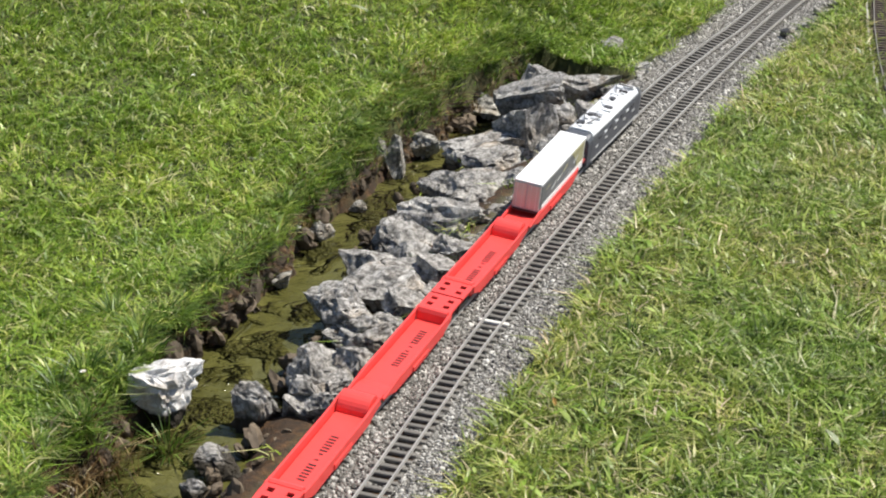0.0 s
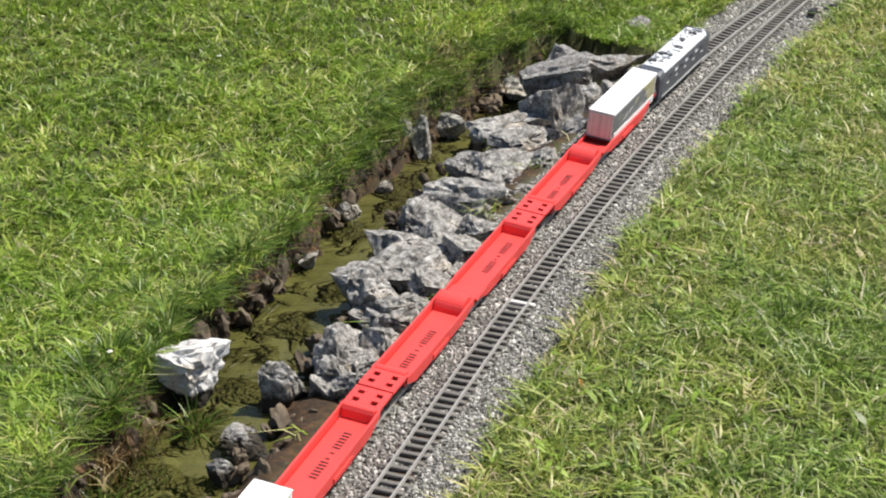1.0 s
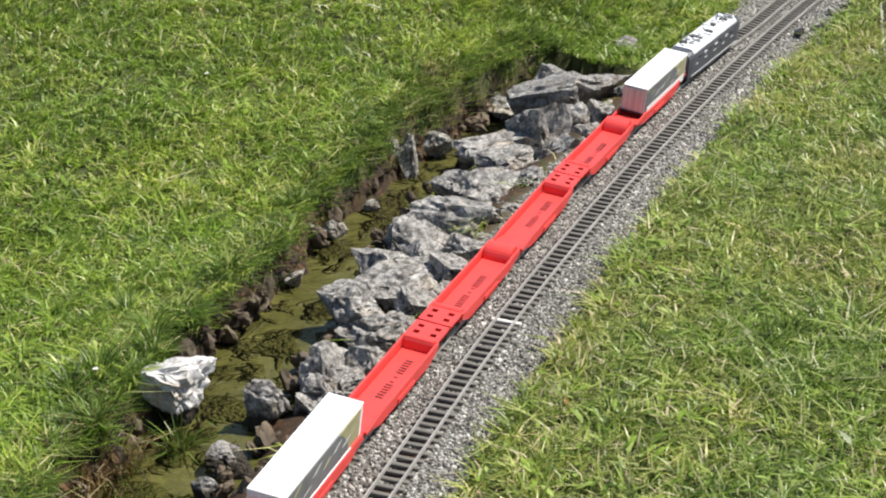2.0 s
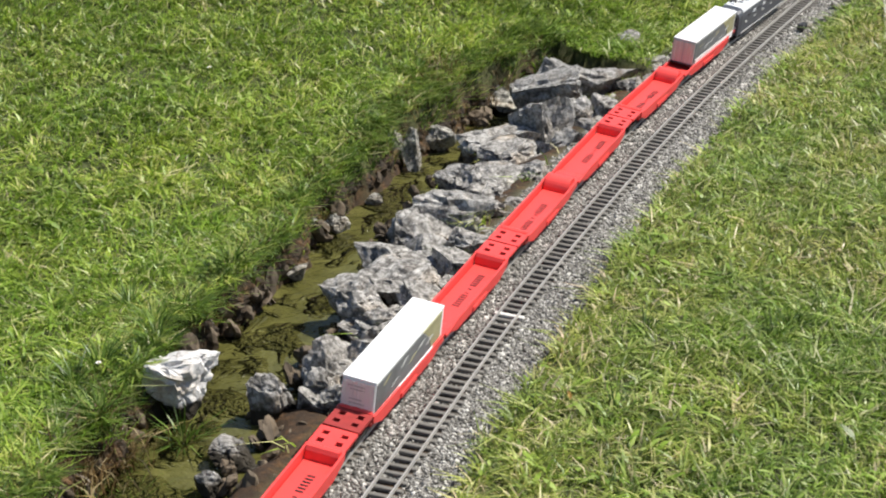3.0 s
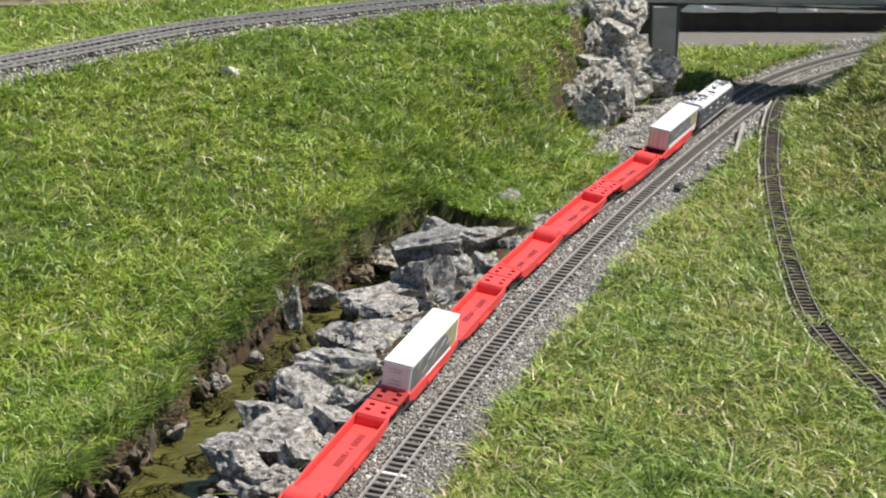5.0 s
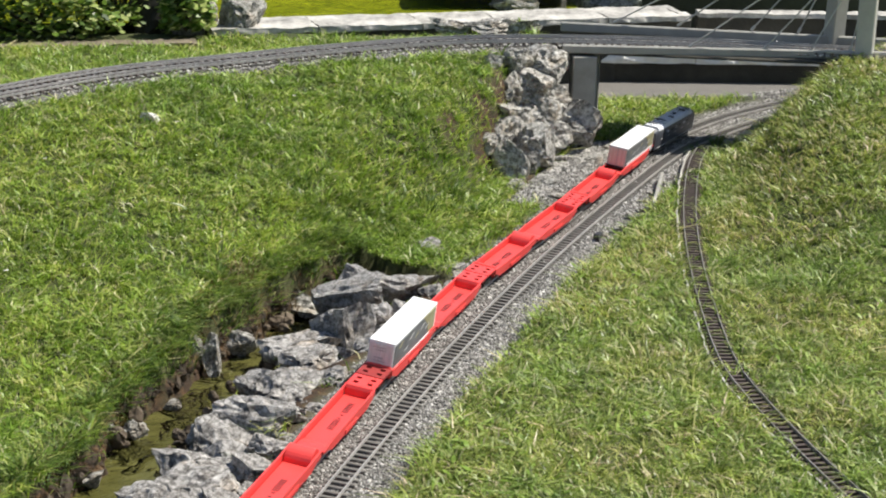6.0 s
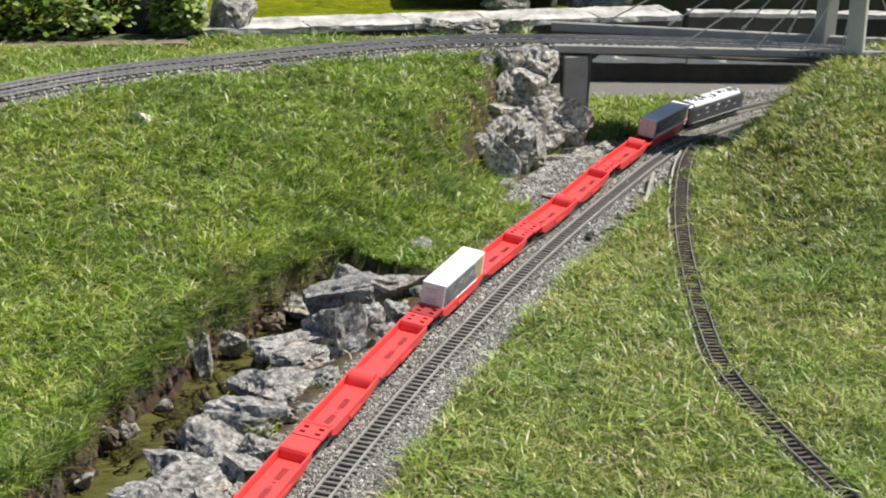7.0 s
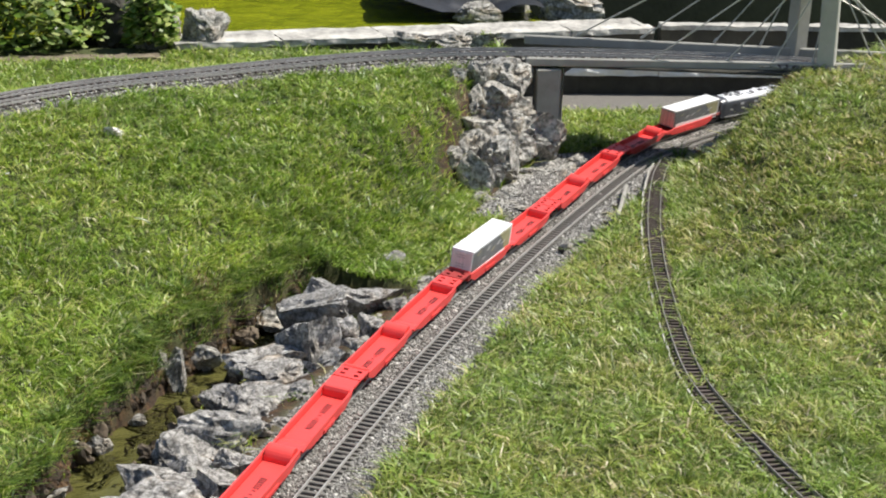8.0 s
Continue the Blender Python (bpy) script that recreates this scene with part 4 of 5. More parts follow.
def locomotive():
    t = thing("locomotive", "slate-grey electric locomotive with a silver roof and roof gear", "locomotive")
    L, W = 0.64, 0.112
    half = [(W / 2 - 0.020, 0.142), (W / 2 - 0.009, 0.136), (W / 2 - 0.002, 0.124), (W / 2, 0.108), (W / 2, 0.030)]
    body = [(-x, z) for x, z in half[::-1]] + half
    part("body", profile(body, 0.03, L - 0.03), LOCO_GREY, t, "", 0.002)
    for y0, y1 in ((0.0, 0.032), (L, L - 0.032)):
        bm = bmesh.new()
        a = [bm.verts.new((x * (0.93), y0, z * 0.94 + 0.001)) for x, z in body]
        b = [bm.verts.new((x, y1, z)) for x, z in body]
        for i in range(len(body)):
            k = (i + 1) % len(body)
            bm.faces.new((a[i], a[k], b[k], b[i]))
        bm.faces.new(a)
        bm.faces.new(b)
        bmesh.ops.recalc_face_normals(bm, faces=bm.faces[:])
        cab = part("cab_front", bm, LOCO_GREY, t)
        s = 1 if y0 == 0 else -1
        part("windscreen", box(0, y0 - s * 0.0005 + s * 0.001, 0.103, W * 0.72, 0.003, 0.026), GLASSY, cab, "dark cab windscreen")
        for sx in (-1, 1):
            part("buffer", cyl((sx * 0.034, y0 - s * 0.010, 0.042), (0, 1, 0), 0.008, 0.02, 10), BLACK, cab)
            part("head_lamp", cyl((sx * 0.036, y0 - s * 0.001, 0.066), (0, 1, 0), 0.006, 0.004, 10), OFFWHITE, cab)
    roof = [(-W / 2 + 0.004, 0.130), (-W / 2 + 0.010, 0.141), (-W / 2 + 0.020, 0.149), (W / 2 - 0.020, 0.149), (W / 2 - 0.010, 0.141), (W / 2 - 0.004, 0.130)]
    top = part("roof", profile(roof, 0.045, L - 0.05), LOCO_ROOF, t, "bright silver roof panel", 0.0015)
    rng = random.Random(4)
    for k in range(20):
        y = 0.07 + 0.026 * k
        part("roof_gear", box(rng.uniform(-0.022, 0.022), y, 0.152, rng.uniform(0.014, 0.045), rng.uniform(0.008, 0.030), rng.uniform(0.006, 0.014)), LOCO_DARK if k % 4 == 1 else LOCO_ROOF, top, "", 0.0015)
    for y in (0.13, 0.51):
        for sx in (-1, 1):
            part("pantograph_arm", cyl((sx * 0.018, y, 0.160), (0.3 * sx, 1, 0.05), 0.002, 0.09, 6), LOCO_DARK, top)
        part("pantograph_head", cyl((0, y + 0.04, 0.163), (1, 0, 0), 0.0025, 0.075, 6), LOCO_DARK, top)
    for sx in (-1, 1):
        x = sx * W / 2
        for k in range(7):
            part("side_grille", box(x, 0.12 + 0.065 * k, 0.106, 0.003, 0.030, 0.010), LOCO_ROOF if k % 2 else LOCO_DARK, t, "narrow ventilation grille")
        for k in range(5):
            part("side_emblem", box(x, 0.09 + 0.11 * k, 0.078, 0.0024, 0.03, 0.007), PRINT_PALE, t, "pale printed shape")
        part("skirt_line", box(x, L / 2, 0.036, 0.004, L - 0.07, 0.005), PRINT_PALE, t, "light grey sill line")
        part("bogie_frame", box(sx * 0.044, 0.13, 0.022, 0.010, 0.15, 0.018), BLACK, t, "", 0.002)
        part("bogie_frame", box(sx * 0.044, 0.51, 0.022, 0.010, 0.15, 0.018), BLACK, t, "", 0.002)
    for y in (0.085, 0.175, 0.465, 0.555):
        wheelset(t, y, 0.022)
    return t


TRAIN = []                      # thing, offset of its rear end from the reference joint
for k in range(-2, 8):
    flip = k % 2 == 1           # odd units run hump end first
    u = pocket_wagon(flip, holes=k != -1, loaded=k in (2, 7))
    TRAIN.append((u, (k - 5) * UNIT, UNIT))
TRAIN.append((trailer(2), -3 * UNIT + 0.115, 0.515))
TRAIN.append((trailer(1), 2 * UNIT + 0.115, 0.515))
TRAIN.append((locomotive(), 3 * UNIT + 0.025, 0.64))


# ---- small things on the gravel ----
def point_motor():
    t = thing("point_motor", "small black switch motor box beside the rails", "switch motor")
    part("housing", box(0, 0, 0.012, 0.03, 0.06, 0.024), BLACK, t, "", 0.003)
    part("lid", box(0, 0, 0.026, 0.026, 0.052, 0.004), BLACK, t, "", 0.001)
    part("rod", cyl((-0.035, 0, 0.01), (1, 0, 0), 0.002, 0.05, 6), STEEL, t)
    t.matrix_basis = pose(1.585, 8.09, -0.012, 0, 0, -27)


point_motor()


# ---- vegetation and gravel ----
def scatter(n, x0, x1, y0, y1, seed):
    rng = np.random.default_rng(seed)
    return rng, rng.uniform(x0, x1, n), rng.uniform(y0, y1, n)


def visible_plan(X, Y):
    """The stretch of lawn on either side of the line that the path looks over."""
    a = np.degrees(np.arctan2(X, Y))
    return (a > -16) & (a < 24) & (Y < 13)


def blade_mesh(name, P, H, Wd, lean_dir, lean, mat, rng, segs=2, stuff_label="", category="grass"):
    n = len(P)
    yaw = rng.uniform(0, 2 * np.pi, n)
    ax, ay = np.cos(yaw) * Wd / 2, np.sin(yaw) * Wd / 2
    lx, ly = np.cos(lean_dir) * lean * H, np.sin(lean_dir) * lean * H
    rows = []
    for k, (f, wf) in enumerate(((0.0, 0.8), (0.5, 1.0), (1.0, 0.0))):
        cx, cy, cz = P[:, 0] + lx * f ** 2, P[:, 1] + ly * f ** 2, P[:, 2] + H * (f - 0.35 * np.minimum(lean, 1.4) * f * f)
        if wf:
            rows.append(np.c_[cx - ax * wf, cy - ay * wf, cz])
            rows.append(np.c_[cx + ax * wf, cy + ay * wf, cz])
        else:
            rows.append(np.c_[cx, cy, cz])
    V = np.stack(rows, 1).reshape(-1, 3)
    base = np.arange(n) * 5
    loops = np.c_[base, base + 1, base + 3, base, base + 3, base + 2, base + 2, base + 3, base + 4].ravel()
    me = bpy.data.meshes.new(name)
    me.vertices.add(len(V))
    me.vertices.foreach_set("co", V.ravel())
    me.loops.add(len(loops))
    me.loops.foreach_set("vertex_index", loops.astype(np.int32))
    me.polygons.add(n * 3)
    me.polygons.foreach_set("loop_start", np.arange(0, n * 9, 3, dtype=np.int32))
    me.materials.append(mat)
    me.update(calc_edges=True)
    me.validate()
    ob = new(name, me)
    return tagged(ob, stuff_label, category, kind="stuff")


def grass_fields():
    rng, X, Y = scatter(400000, -2.6, 5.2, 3.4, 12.0, 3)
    keep = visible_plan(X, Y)
    keep &= rng.uniform(0, 1, len(X)) < np.clip(1.5 - 0.1 * Y, 0.35, 1)
    X, Y = X[keep], Y[keep]
    z, g, m = terrain(X[None], Y[None])
    z, g, m = z[0], g[0], m[0]
    tuft = fnoise(X, Y, 3.0, 11.0) + 0.6 * fnoise(X, Y, 9.0, 13.0)
    ok = (g + 0.25 * rng.uniform(-1, 1, len(X)) < 0.35) & (m < 0.30) & (z > -0.09)
    ok &= ~((Y > 11.15) & (X > -0.4)) & ~((Y > 10.57 + 0.13 * (X + 2.2)) & (X < -0.3)) & ~((Y > 11.1) & (X < 1.9))
    X, Y, z, tuft = X[ok], Y[ok], z[ok], tuft[ok]
    n = len(X)
    d1, _ = TRAIN_LINE.side(X, Y)
    Hh = (0.028 + 0.056 * rng.random(n) ** 1.3) * (1.0 + 0.6 * np.clip(tuft, -0.8, 1.2))
    Wd = rng.uniform(0.0036, 0.0088, n) * (1 + 0.3 * (Y > 8))
    ld = rng.uniform(0, 2 * np.pi, n) * 0.75 + fnoise(X, Y, 5.0, 21.0) * 7
    ln = rng.uniform(0.4, 2.0, n)
    for side, mat, lab in ((d1 < 0, GRASS, "lush uneven green lawn grass west of the tracks"), (d1 >= 0, DRY_GRASS, "shorter yellowing lawn grass east of the tracks")):
        blade_mesh("lawn_grass", np.c_[X, Y, z - 0.004][side], Hh[side], Wd[side], ld[side], ln[side], mat, rng, stuff_label=lab)
    # tufts that splay outwards
    rng, X, Y = scatter(15000, -2.6, 5.2, 3.4, 11.0, 33)
    keep = visible_plan(X, Y)
    X, Y = X[keep], Y[keep]
    k = 22
    ang = rng.uniform(0, 2 * np.pi, (len(X), k))
    rad = rng.uniform(0.0, 0.022, (len(X), k))
    hh = rng.uniform(0.6, 1.3, (len(X), 1)) * rng.uniform(0.030, 0.062, (len(X), k))
    X, Y = (X[:, None] + rad * np.cos(ang)).ravel(), (Y[:, None] + rad * np.sin(ang)).ravel()
    z, g, m = terrain(X[None], Y[None])
    z, g, m = z[0], g[0], m[0]
    ok = (g < 0.3) & (m < 0.25) & (z > -0.08) & ~((Y > 10.57 + 0.13 * (X + 2.2)) & (X < -0.3))
    n = int(ok.sum())
    d1, _ = TRAIN_LINE.side(X, Y)
    wd, ln = rng.uniform(0.004, 0.0085, len(X)), rng.uniform(0.5, 1.7, len(X))
    for side, mat, lab in ((ok & (d1 < 0), GRASS, "splayed tufts of coarse bright green grass"), (ok & (d1 >= 0), DRY_GRASS, "splayed tufts of pale yellowish grass")):
        blade_mesh("grass_tufts", np.c_[X, Y, z - 0.004][side], hh.ravel()[side], wd[side], ang.ravel()[side], ln[side], mat, rng, stuff_label=lab)
    # a few tall spiky tufts
    rng = np.random.default_rng(61)
    spots = [(0.93, 4.86, 40, 0.11), (0.98, 4.93, 30, 0.10), (-0.98, 4.42, 90, 0.13), (-1.08, 4.62, 60, 0.12), (-1.0, 4.2, 70, 0.13), (-0.72, 5.42, 70, 0.12),
             (-0.62, 5.72, 50, 0.10), (1.32, 4.75, 40, 0.08), (0.42, 4.42, 40, 0.09), (0.55, 4.9, 40, 0.09), (0.85, 5.7, 30, 0.08), (-0.15, 7.1, 50, 0.09),
             (1.05, 8.35, 60, 0.12), (0.95, 8.55, 60, 0.13), (0.8, 8.3, 50, 0.12), (2.75, 9.6, 50, 0.1), (2.85, 9.85, 50, 0.1), (2.45, 9.75, 50, 0.10), (2.6, 9.95, 50, 0.11)]
    spots += [(-1.08 + 0.30 * rng.random(), 4.15 + 0.14 * k, 70, 0.10 + 0.04 * rng.random()) for k in range(8)]
    spots += [(-0.86 + 0.075 * k + 0.10 * rng.random(), 5.15 + 0.21 * k, 55, 0.075 + 0.03 * rng.random()) for k in range(9)]
    spots += [(0.15 + 0.5 * rng.random(), 7.55 + 0.6 * rng.random(), 60, 0.09) for k in range(10)]
    P, A, Hs = [], [], []
    for x, y, n, h in spots:
        a = rng.uniform(0, 2 * np.pi, n)
        r = rng.uniform(0, 0.035, n)
        P.append(np.c_[x + r * np.cos(a), y + r * np.sin(a)])
        A.append(a)
        Hs.append(h * rng.uniform(0.5, 1.1, n))
    P, A, Hs = np.vstack(P), np.concatenate(A), np.concatenate(Hs)
    z = terrain(P[None, :, 0], P[None, :, 1])[0][0]
    n = len(P)
    blade_mesh("spiky_tufts", np.c_[P, z - 0.004], Hs, rng.uniform(0.004, 0.007, n), A, rng.uniform(0.3, 1.3, n), SEDGE, rng,
               stuff_label="tall spiky grass tufts standing out of the lawn")
    # long overhanging grass on the stream banks and beside the wall
    rng, X, Y = scatter(150000, -2.0, 3.4, 3.6, 10.6, 5)
    z, g, m = terrain(X[None], Y[None])
    z, g, m = z[0], g[0], m[0]
    ds, ss = STREAM.side(X, Y)
    hw = stream_half(ss)
    clump = fnoise(X, Y, 6.0, 31.0)
    near = (ds < 0) & (-ds > hw + 0.01) & (-ds < hw + 0.22) & (clump > -0.3)
    end = (np.hypot(X - 0.45, Y - 8.05) < 0.5) & (X < 1.02 + 0.5 * (Y - 7.6)) & (g < 0.2)
    wall = (X > 0.8) & (X < 1.35) & (Y > 8.2) & (Y < 9.6) & (g < 0.3)
    patch = (clump > 0.28) & (g < 0.2) & visible_plan(X, Y)
    ok = (near | end | wall | patch) & (z > -0.07) & (g < 0.4) & (rng.random(len(X)) < np.where(patch & ~near, 0.45, 0.9))
    X, Y, z = X[ok], Y[ok], z[ok]
    n = len(X)
    blade_mesh("long_grass", np.c_[X, Y, z - 0.005], rng.uniform(0.04, 0.095, n), rng.uniform(0.0035, 0.0075, n),
               rng.uniform(0, 2.2, n) + fnoise(X, Y, 6.0, 23.0) * 8, rng.uniform(0.6, 2.0, n), GRASS, rng, stuff_label="long tufted grass hanging over the bank")
    rng = np.random.default_rng(71)
    k = 6500
    arc = rng.uniform(0.5, STREAM.length - 0.02, k)
    sx, sy = np.interp(arc, STREAM.s, STREAM.p[:, 0]), np.interp(arc, STREAM.s, STREAM.p[:, 1])
    tx, ty = np.interp(arc + 0.02, STREAM.s, STREAM.p[:, 0]) - sx, np.interp(arc + 0.02, STREAM.s, STREAM.p[:, 1]) - sy
    tl = np.hypot(tx, ty)
    off = -(stream_half(arc) + rng.uniform(0.0, 0.13, k))
    X, Y = sx + ty / tl * off, sy - tx / tl * off
    clump = fnoise(X, Y, 7.0, 91.0) > -0.1
    X, Y = X[clump], Y[clump]
    z = terrain(X[None], Y[None])[0][0]
    n = len(X)
    blade_mesh("dead_grass", np.c_[X, Y, np.maximum(z, -0.07)], rng.uniform(0.02, 0.055, n), rng.uniform(0.003, 0.006, n), rng.uniform(0, 6.28, n),
               rng.uniform(0.2, 1.0, n), DEAD, rng, stuff_label="brown dead grass and roots hanging down the bank")
    k = 24000
    arc = rng.uniform(0.2, STREAM.length, k)
    sx, sy = np.interp(arc, STREAM.s, STREAM.p[:, 0]), np.interp(arc, STREAM.s, STREAM.p[:, 1])
    tx, ty = np.interp(arc, STREAM.s, np.gradient(STREAM.p[:, 0])), np.interp(arc, STREAM.s, np.gradient(STREAM.p[:, 1]))
    tl = np.hypot(tx, ty)
    off = -(stream_half(arc) + rng.uniform(-0.01, 0.13, k))
    X, Y = sx + ty / tl * off, sy - tx / tl * off
    z = terrain(X[None], Y[None])[0][0]
    ok = (z > -0.05) & (fnoise(X, Y, 8.0, 95.0) > -0.15)
    X, Y, z = X[ok], Y[ok], z[ok]
    n = len(X)
    blade_mesh("bank_grass", np.c_[X, Y, z - 0.004], rng.uniform(0.03, 0.075, n), rng.uniform(0.0035, 0.0075, n), rng.normal(-0.4, 1.5, n) + fnoise(X, Y, 9.0, 27.0) * 3,
               rng.uniform(0.5, 2.0, n), SEDGE, rng, stuff_label="green grass leaning over the edge of the stream")
    n = 420
    c = rng.integers(0, 3, n)
    X = np.array([-0.99, -0.93, -0.05])[c] + rng.normal(0, 0.045, n)
    Y = np.array([4.28, 4.45, 7.12])[c] + rng.normal(0, 0.06, n)
    z = terrain(X[None], Y[None])[0][0]
    blade_mesh("dead_stalks", np.c_[X, Y, np.maximum(z, -0.12)], rng.uniform(0.05, 0.12, n), rng.uniform(0.003, 0.007, n), rng.uniform(0, 6.28, n),
               rng.uniform(0.3, 1.4, n), DEAD, rng, stuff_label="orange-brown dead stalks beside the stream")
    rng, X, Y = scatter(16000, -2.2, 3.8, 3.6, 11.0, 9)
    z, g, m = terrain(X[None], Y[None])
    z, g, m = z[0], g[0], m[0]
    ds, ss = STREAM.side(X, Y)
    bank = (ds < 0) & (-ds < stream_half(ss) + 0.13) & (ss > 0.1) & (ss < STREAM.length - 0.05)
    ok = visible_plan(X, Y) & (g < 0.3) & (z > -0.10) & ((rng.random(len(X)) < 0.42) & (m < 0.3) | bank)
    X, Y, z = X[ok], Y[ok], z[ok]
    n = len(X)
    blade_mesh("dry_grass", np.c_[X, Y, z], rng.uniform(0.04, 0.10, n), rng.uniform(0.002, 0.0035, n), rng.uniform(0, 6.28, n),
               rng.uniform(0.8, 2.2, n), STRAW, rng, stuff_label="bleached dry grass stalks in the lawn")


grass_fields()


def weed_leaves():
    """Broad flat leaves of lawn weeds."""
    rng, X, Y = scatter(20000, -2.4, 3.8, 3.8, 10.5, 17)
    z, g, m = terrain(X[None], Y[None])
    z, g, m = z[0], g[0], m[0]
    ok = visible_plan(X, Y) & (g < 0.1) & (m < 0.1) & (z > -0.02) & (fnoise(X, Y, 1.6, 41.0) + rng.uniform(-0.3, 0.3, len(X)) > 0.05)
    X, Y, z = X[ok], Y[ok], z[ok]
    V, F = [], []
    for x, y, zz in zip(X, Y, z):
        a, L, w = rng.uniform(0, 6.28), rng.uniform(0.018, 0.055), rng.uniform(0.16, 0.42)
        c, s = math.cos(a), math.sin(a)
        up = rng.uniform(0.2, 0.8)
        b = len(V)
        for f, k in ((0, 0.1), (0.35, 0.8), (0.7, 0.75), (1, 0.0)):
            hz = zz + 0.024 + L * up * (f - 0.5 * f * f)
            for sd in (-1, 1):
                V.append((x + c * L * f - s * sd * k * w * L / 2, y + s * L * f + c * sd * k * w * L / 2, hz))
        F += [(b, b + 1, b + 3, b + 2), (b + 2, b + 3, b + 5, b + 4), (b + 4, b + 5, b + 7, b + 6)]
    ob = mesh_object("lawn_weeds", V, F, WEED)
    tagged(ob, "broad-leaved weeds scattered through the lawn", "weeds", kind="stuff")


weed_leaves()


def ballast_layer(rng, X, Y, z, r, label):
    """Loose crushed stones, each an eight-sided chip."""
    n = len(X)
    base = np.array([(1, 0, 0), (0, 1, 0), (-1, 0, 0), (0, -1, 0), (0, 0, 1), (0, 0, -1)], float)
    faces = np.array([(0, 1, 4), (1, 2, 4), (2, 3, 4), (3, 0, 4), (1, 0, 5), (2, 1, 5), (3, 2, 5), (0, 3, 5)])
    V = base[None] * (r[:, None, None] * rng.uniform(0.6, 1.35, (n, 6, 1)))
    V += rng.normal(0, 0.22, (n, 6, 3)) * r[:, None, None]
    ang = rng.uniform(0, 6.28, n)
    c, s = np.cos(ang)[:, None], np.sin(ang)[:, None]
    V = np.stack([V[..., 0] * c - V[..., 1] * s, V[..., 0] * s + V[..., 1] * c, V[..., 2] * 0.8], -1)
    V += np.stack([X, Y, z + 0.001], -1)[:, None]
    F = (faces[None] + 6 * np.arange(n)[:, None, None]).reshape(-1)
    me = bpy.data.meshes.new("ballast")
    me.vertices.add(n * 6)
    me.vertices.foreach_set("co", V.ravel())
    me.loops.add(len(F))
    me.loops.foreach_set("vertex_index", F.astype(np.int32))
    me.polygons.add(n * 8)
    me.polygons.foreach_set("loop_start", np.arange(0, n * 24, 3, dtype=np.int32))
    me.materials.append(BALLAST)
    me.update(calc_edges=True)
    ob = new("ballast", me)
    tagged(ob, label, "gravel", kind="stuff")


def gravel_bed():
    rng = np.random.default_rng(23)
    k = 150000
    q = SIDE_LINE
    arc, off = rng.uniform(1.2, q.length - 0.2, k), rng.uniform(-0.46, 0.30, k)
    far_side = rng.random(k) < 0.12
    off = np.where(far_side & (arc > 6.4) & (arc < 8.8), rng.uniform(-0.66, -0.4, k), off)
    hx, hy = np.interp(arc, q.s, q.p[:, 0]), np.interp(arc, q.s, q.p[:, 1])
    tx, ty = np.interp(arc + 0.02, q.s, q.p[:, 0]) - hx, np.interp(arc + 0.02, q.s, q.p[:, 1]) - hy
    tl = np.hypot(tx, ty)
    X, Y = hx + ty / tl * off, hy - tx / tl * off
    z, g, m = terrain(X[None], Y[None])
    z, g, m = z[0], g[0], m[0]
    ok = (g > 0.25 + 0.5 * rng.random(len(X))) & (m < 0.3)
    X, Y, z = X[ok], Y[ok], z[ok]
    big = np.where(rng.random(len(X)) < 0.06, 1.9, 1.0)
    ballast_layer(rng, X, Y, z, rng.uniform(0.003, 0.0068, len(X)) * big, "loose grey and white crushed stone ballast round the tracks")
    # pale ballast under the upper tracks and on the bridge
    k = 34000
    arc, off = rng.uniform(0.2, UPPER_LINE.length - 0.3, k), rng.uniform(-0.20, 0.19, k)
    X, Y = np.interp(arc, UPPER_LINE.s, UPPER_LINE.p[:, 0]), np.interp(arc, UPPER_LINE.s, UPPER_LINE.p[:, 1])
    tx, ty = np.interp(arc, UPPER_LINE.s, np.gradient(UPPER_LINE.p[:, 0])), np.interp(arc, UPPER_LINE.s, np.gradient(UPPER_LINE.p[:, 1]))
    tl = np.hypot(tx, ty)
    X, Y = X + ty / tl * off, Y - tx / tl * off
    z = terrain(X[None], Y[None])[0][0]
    z = np.where(X > 1.68, UPPER_Z - 0.014 + 0.006 * rng.random(k), z + 0.010 * (np.abs(off + 0.012) < 0.135))
    ok = (z > UPPER_Z - 0.09) & ((X < 1.68) | (off < 0.12))
    ballast_layer(rng, X[ok], Y[ok], z[ok], rng.uniform(0.004, 0.009, int(ok.sum())), "pale crushed stone between the upper tracks")


gravel_bed()


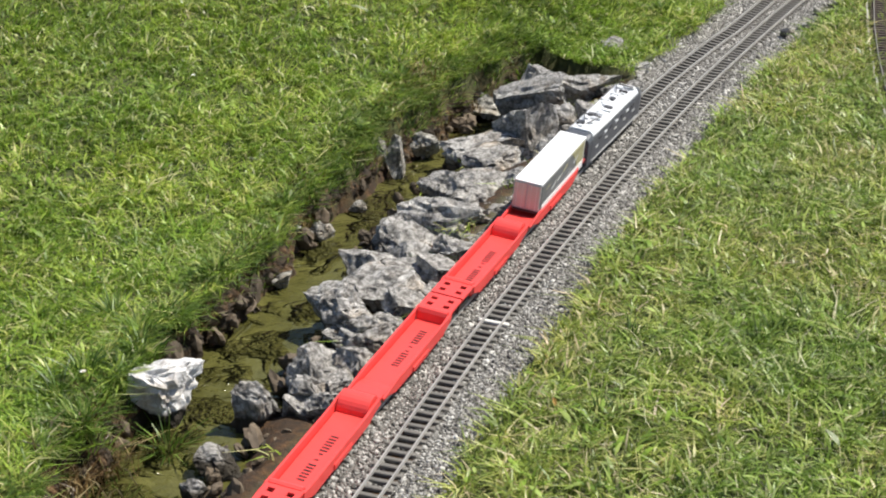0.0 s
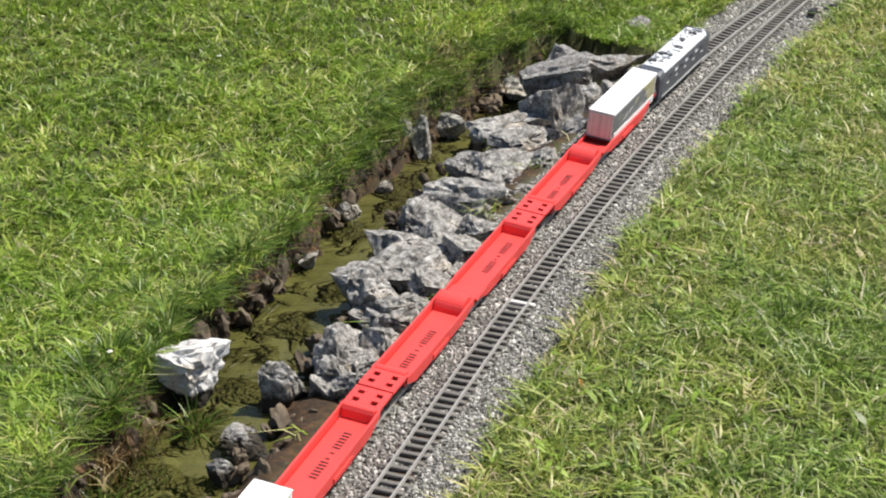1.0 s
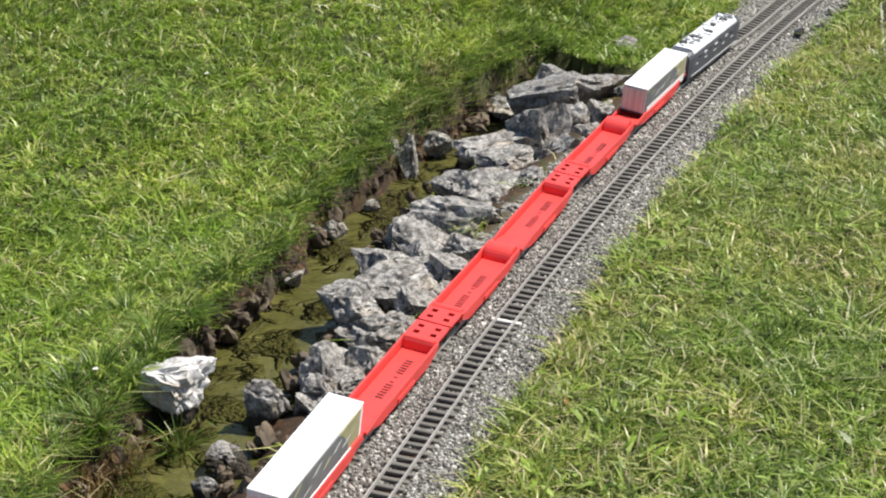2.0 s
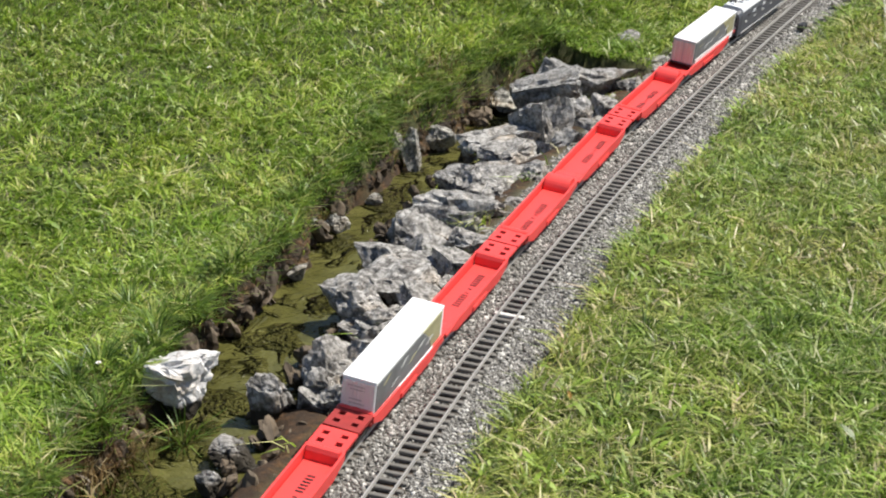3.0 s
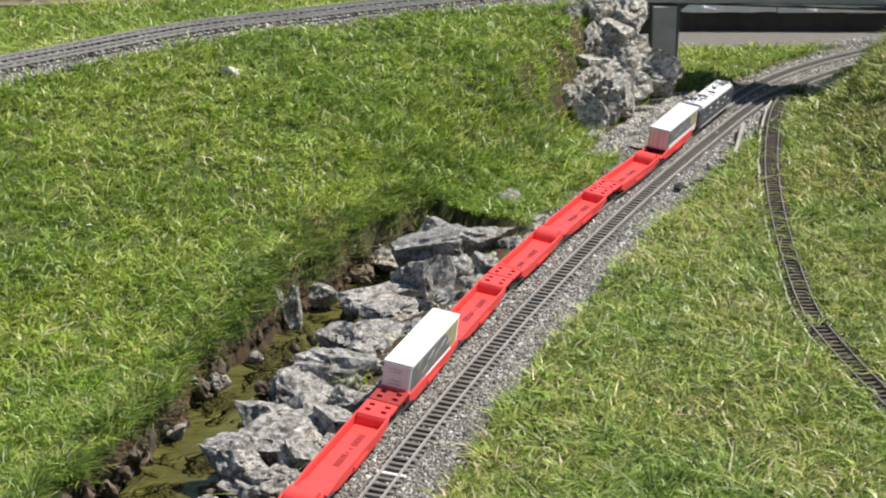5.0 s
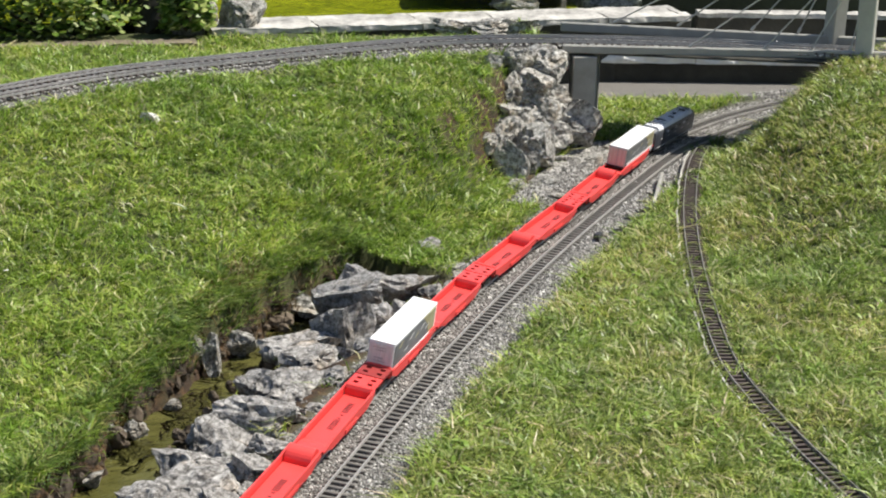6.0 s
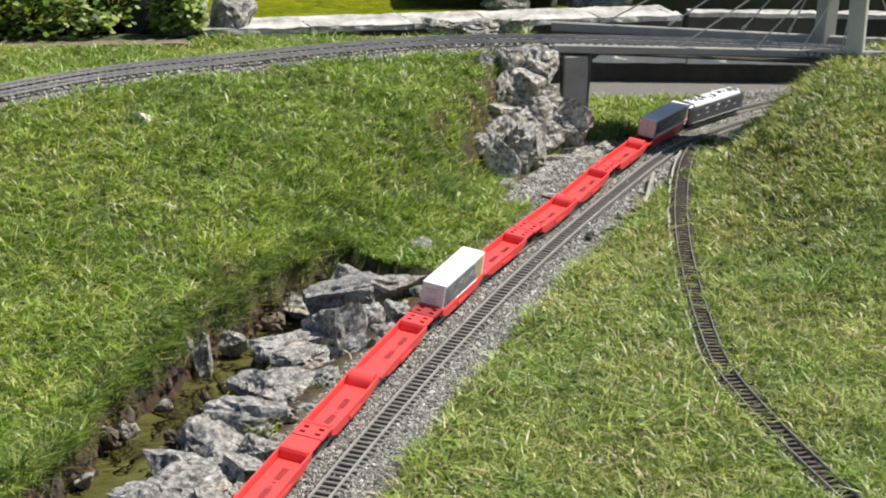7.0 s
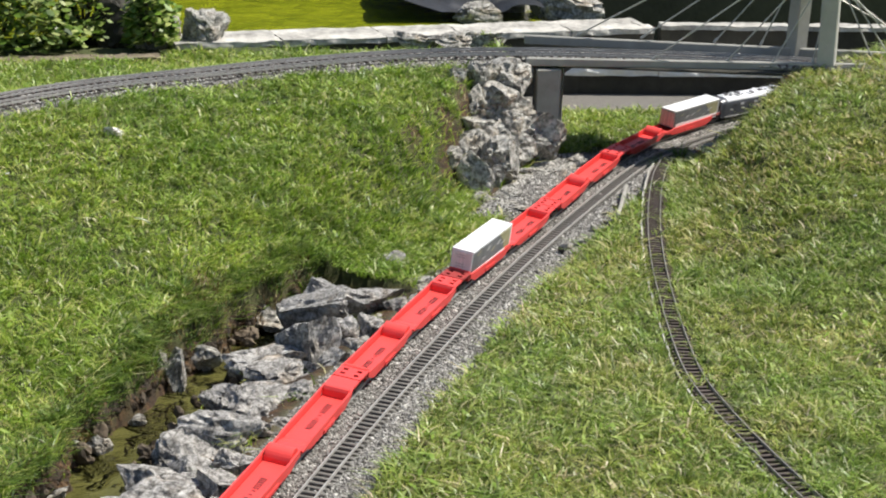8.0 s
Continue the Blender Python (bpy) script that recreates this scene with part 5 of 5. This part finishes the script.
def shrub(x, y, z, rx, ry, rz, n, seed, label):
    t = thing("shrub", label, "shrub")
    rng = np.random.default_rng(seed)
    bm = bmesh.new()
    for k in range(9):
        a = rng.uniform(0, 6.28)
        q = Vector((math.cos(a) * rx * 0.7, math.sin(a) * ry * 0.7, rz * rng.uniform(0.6, 1.2)))
        cyl(q / 2, q, 0.012, q.length, 6, bm, 0.004)
    part("stems", bm, BARK, t)
    V, F = [], []
    for _ in range(n):
        d = rng.normal(0, 1, 3)
        d /= np.linalg.norm(d)
        r = rng.uniform(0.45, 1.0) ** 0.5
        p = np.array([d[0] * rx * r, d[1] * ry * r, abs(d[2]) * rz * r + 0.02]) * (1 + 0.25 * noise.noise((d[0] * 2.5, d[1] * 2.5, seed)))
        a, L, up = rng.uniform(0, 6.28), rng.uniform(0.03, 0.068), rng.uniform(-0.7, 0.4)
        c, s = math.cos(a), math.sin(a)
        b = len(V)
        for f, k in ((0, 0.15), (0.4, 0.8), (0.75, 0.6), (1, 0.0)):
            for sd in (-1, 1):
                V.append((p[0] + c * L * f - s * sd * k * L * 0.42, p[1] + s * L * f + c * sd * k * L * 0.42, p[2] + L * up * f + 0.01 * sd * k))
        F += [(b, b + 1, b + 3, b + 2), (b + 2, b + 3, b + 5, b + 4), (b + 4, b + 5, b + 7, b + 6)]
    mesh_object("foliage", V, F, BUSH, t)
    t.matrix_basis = pose(x, y, z)
    return t


shrub(-1.30, 11.18, 0.40, 0.50, 0.34, 0.46, 2600, 1, "dense dark green shrub with pale sunlit leaves behind the edging")
shrub(-0.80, 11.35, 0.42, 0.16, 0.16, 0.44, 500, 2, "thin leafy shrub beside a dark hollow")
shrub(-0.40, 11.12, 0.42, 0.17, 0.16, 0.36, 800, 3, "small bright leafy shrub at the pond corner")


def fallen_leaf(x, y, L, turn, mat, name, label):
    bm = bmesh.new()
    rows = [(0.0, 0.04), (0.2, 0.26), (0.45, 0.36), (0.75, 0.24), (1.0, 0.01)]
    prev = None
    for f, w in rows:
        cur = [bm.verts.new((s * w * L / 2, f * L, 0.10 * L * abs(s) + 0.25 * L * f * (1 - f))) for s in (-1, 0, 1)]
        if prev:
            for i in range(2):
                bm.faces.new((prev[i], prev[i + 1], cur[i + 1], cur[i]))
        prev = cur
    bmesh.ops.solidify(bm, geom=bm.faces[:], thickness=0.0006)
    ob = part(name, bm, mat, None)
    ob.matrix_basis = pose(x, y, rough_height(x, y) + 0.040, 18, 8, turn)
    return tagged(ob, label, "leaf", "loose leaves on the lawn")


PALE_LEAF = simple("pale_leaf", (0.62, 0.66, 0.48), 0.6, 0, 0.15, 60)
DRY_LEAF = simple("dry_leaf", (0.45, 0.28, 0.08), 0.7, 0, 0.25, 60)
for x, y, L, a, mat, lab in ((1.017, 4.183, 0.062, 30, PALE_LEAF, "pale upturned leaf lying in the grass"), (-0.284, 7.557, 0.075, 80, PALE_LEAF, "pale upturned leaf lying in the grass"),
                             (1.30, 4.72, 0.05, 60, PALE_LEAF, "pale upturned leaf lying in the grass"), (0.30, 4.42, 0.035, 10, DRY_LEAF, "small orange dry leaf in the grass"),
                             (-1.55, 8.2, 0.08, 140, PALE_LEAF, "pale upturned leaf lying in the grass"), (0.10, 9.05, 0.05, 20, PALE_LEAF, "pale upturned leaf lying in the grass")):
    fallen_leaf(x, y, L, a, mat, "leaf", lab)


def daisy(x, y, seed):
    t = thing("daisy", "small white daisy in the lawn", "flower", "daisies in the lawn")
    z = rough_height(x, y)
    part("stem", cyl((0, 0, 0.022), (0, 0, 1), 0.001, 0.044, 5), WEED, t)
    bm = bmesh.new()
    for k in range(10):
        a = k * math.tau / 10
        c, s = math.cos(a), math.sin(a)
        v = [bm.verts.new((c * r - s * w, s * r + c * w, 0.045 + 0.002 * (r > 0.005))) for r, w in ((0.002, 0.0), (0.006, 0.0022), (0.010, 0.0), (0.006, -0.0022))]
        bm.faces.new(v)
    petals = part("petals", bm, WHITE, t, "white petals")
    part("eye", cyl((0, 0, 0.046), (0, 0, 1), 0.0026, 0.002, 8), DRY_LEAF, petals, "yellow centre")
    t.matrix_basis = pose(x, y, z)


for k, (x, y) in enumerate(((-1.02, 4.68), (-0.95, 6.9), (-0.35, 8.4), (-1.3, 8.75), (-0.9, 7.9), (0.2, 8.9), (2.9, 7.9), (2.6, 9.2), (3.1, 9.4))):
    daisy(x, y, k)
for i, (x, y, w) in enumerate(((2.72, 9.72, 0.10), (2.82, 9.90, 0.12), (2.95, 10.05, 0.09), (3.05, 10.12, 0.08))):
    rock(x, y, rough_height(x, y) + 0.01, w, w * 0.7, 401 + i, STONE_DRY, "small rock half buried at the foot of the slope", group="rocks below the slope")
board = part("board", box(0, 0, 0.02, 0.018, 0.62, 0.05), CONCRETE, None, "", 0.003)
board.matrix_basis = pose(2.03, 8.85, -0.01, 0, 0, -16)
tagged(board, "weathered grey edging board beside the branch track", "board")


# ---- movement ----
def along(t):
    """Arc length of the reference joint on the train's line."""
    return -0.0085 * t + ((((-3.30277e-4 * t + 4.671277e-3) * t - 3.3323e-3) * t + 0.5471755) * t) + 2.356942


def motions():
    times = [0.25 * k for k in range(33)]
    for ob, off, length in TRAIN:
        rows = []
        for t in times:
            s = along(t) + off
            a, _ = TRAIN_LINE.at(s + 0.06)
            b, _ = TRAIN_LINE.at(s + length - 0.06)
            d = b - a
            yaw = math.atan2(d[0], d[1])
            org = a - d / np.hypot(*d) * 0.06
            rows.append((t, pose(org[0], org[1], 0.0, 0, math.degrees(LEAN), -math.degrees(yaw))))
        walk(ob, rows)


motions()
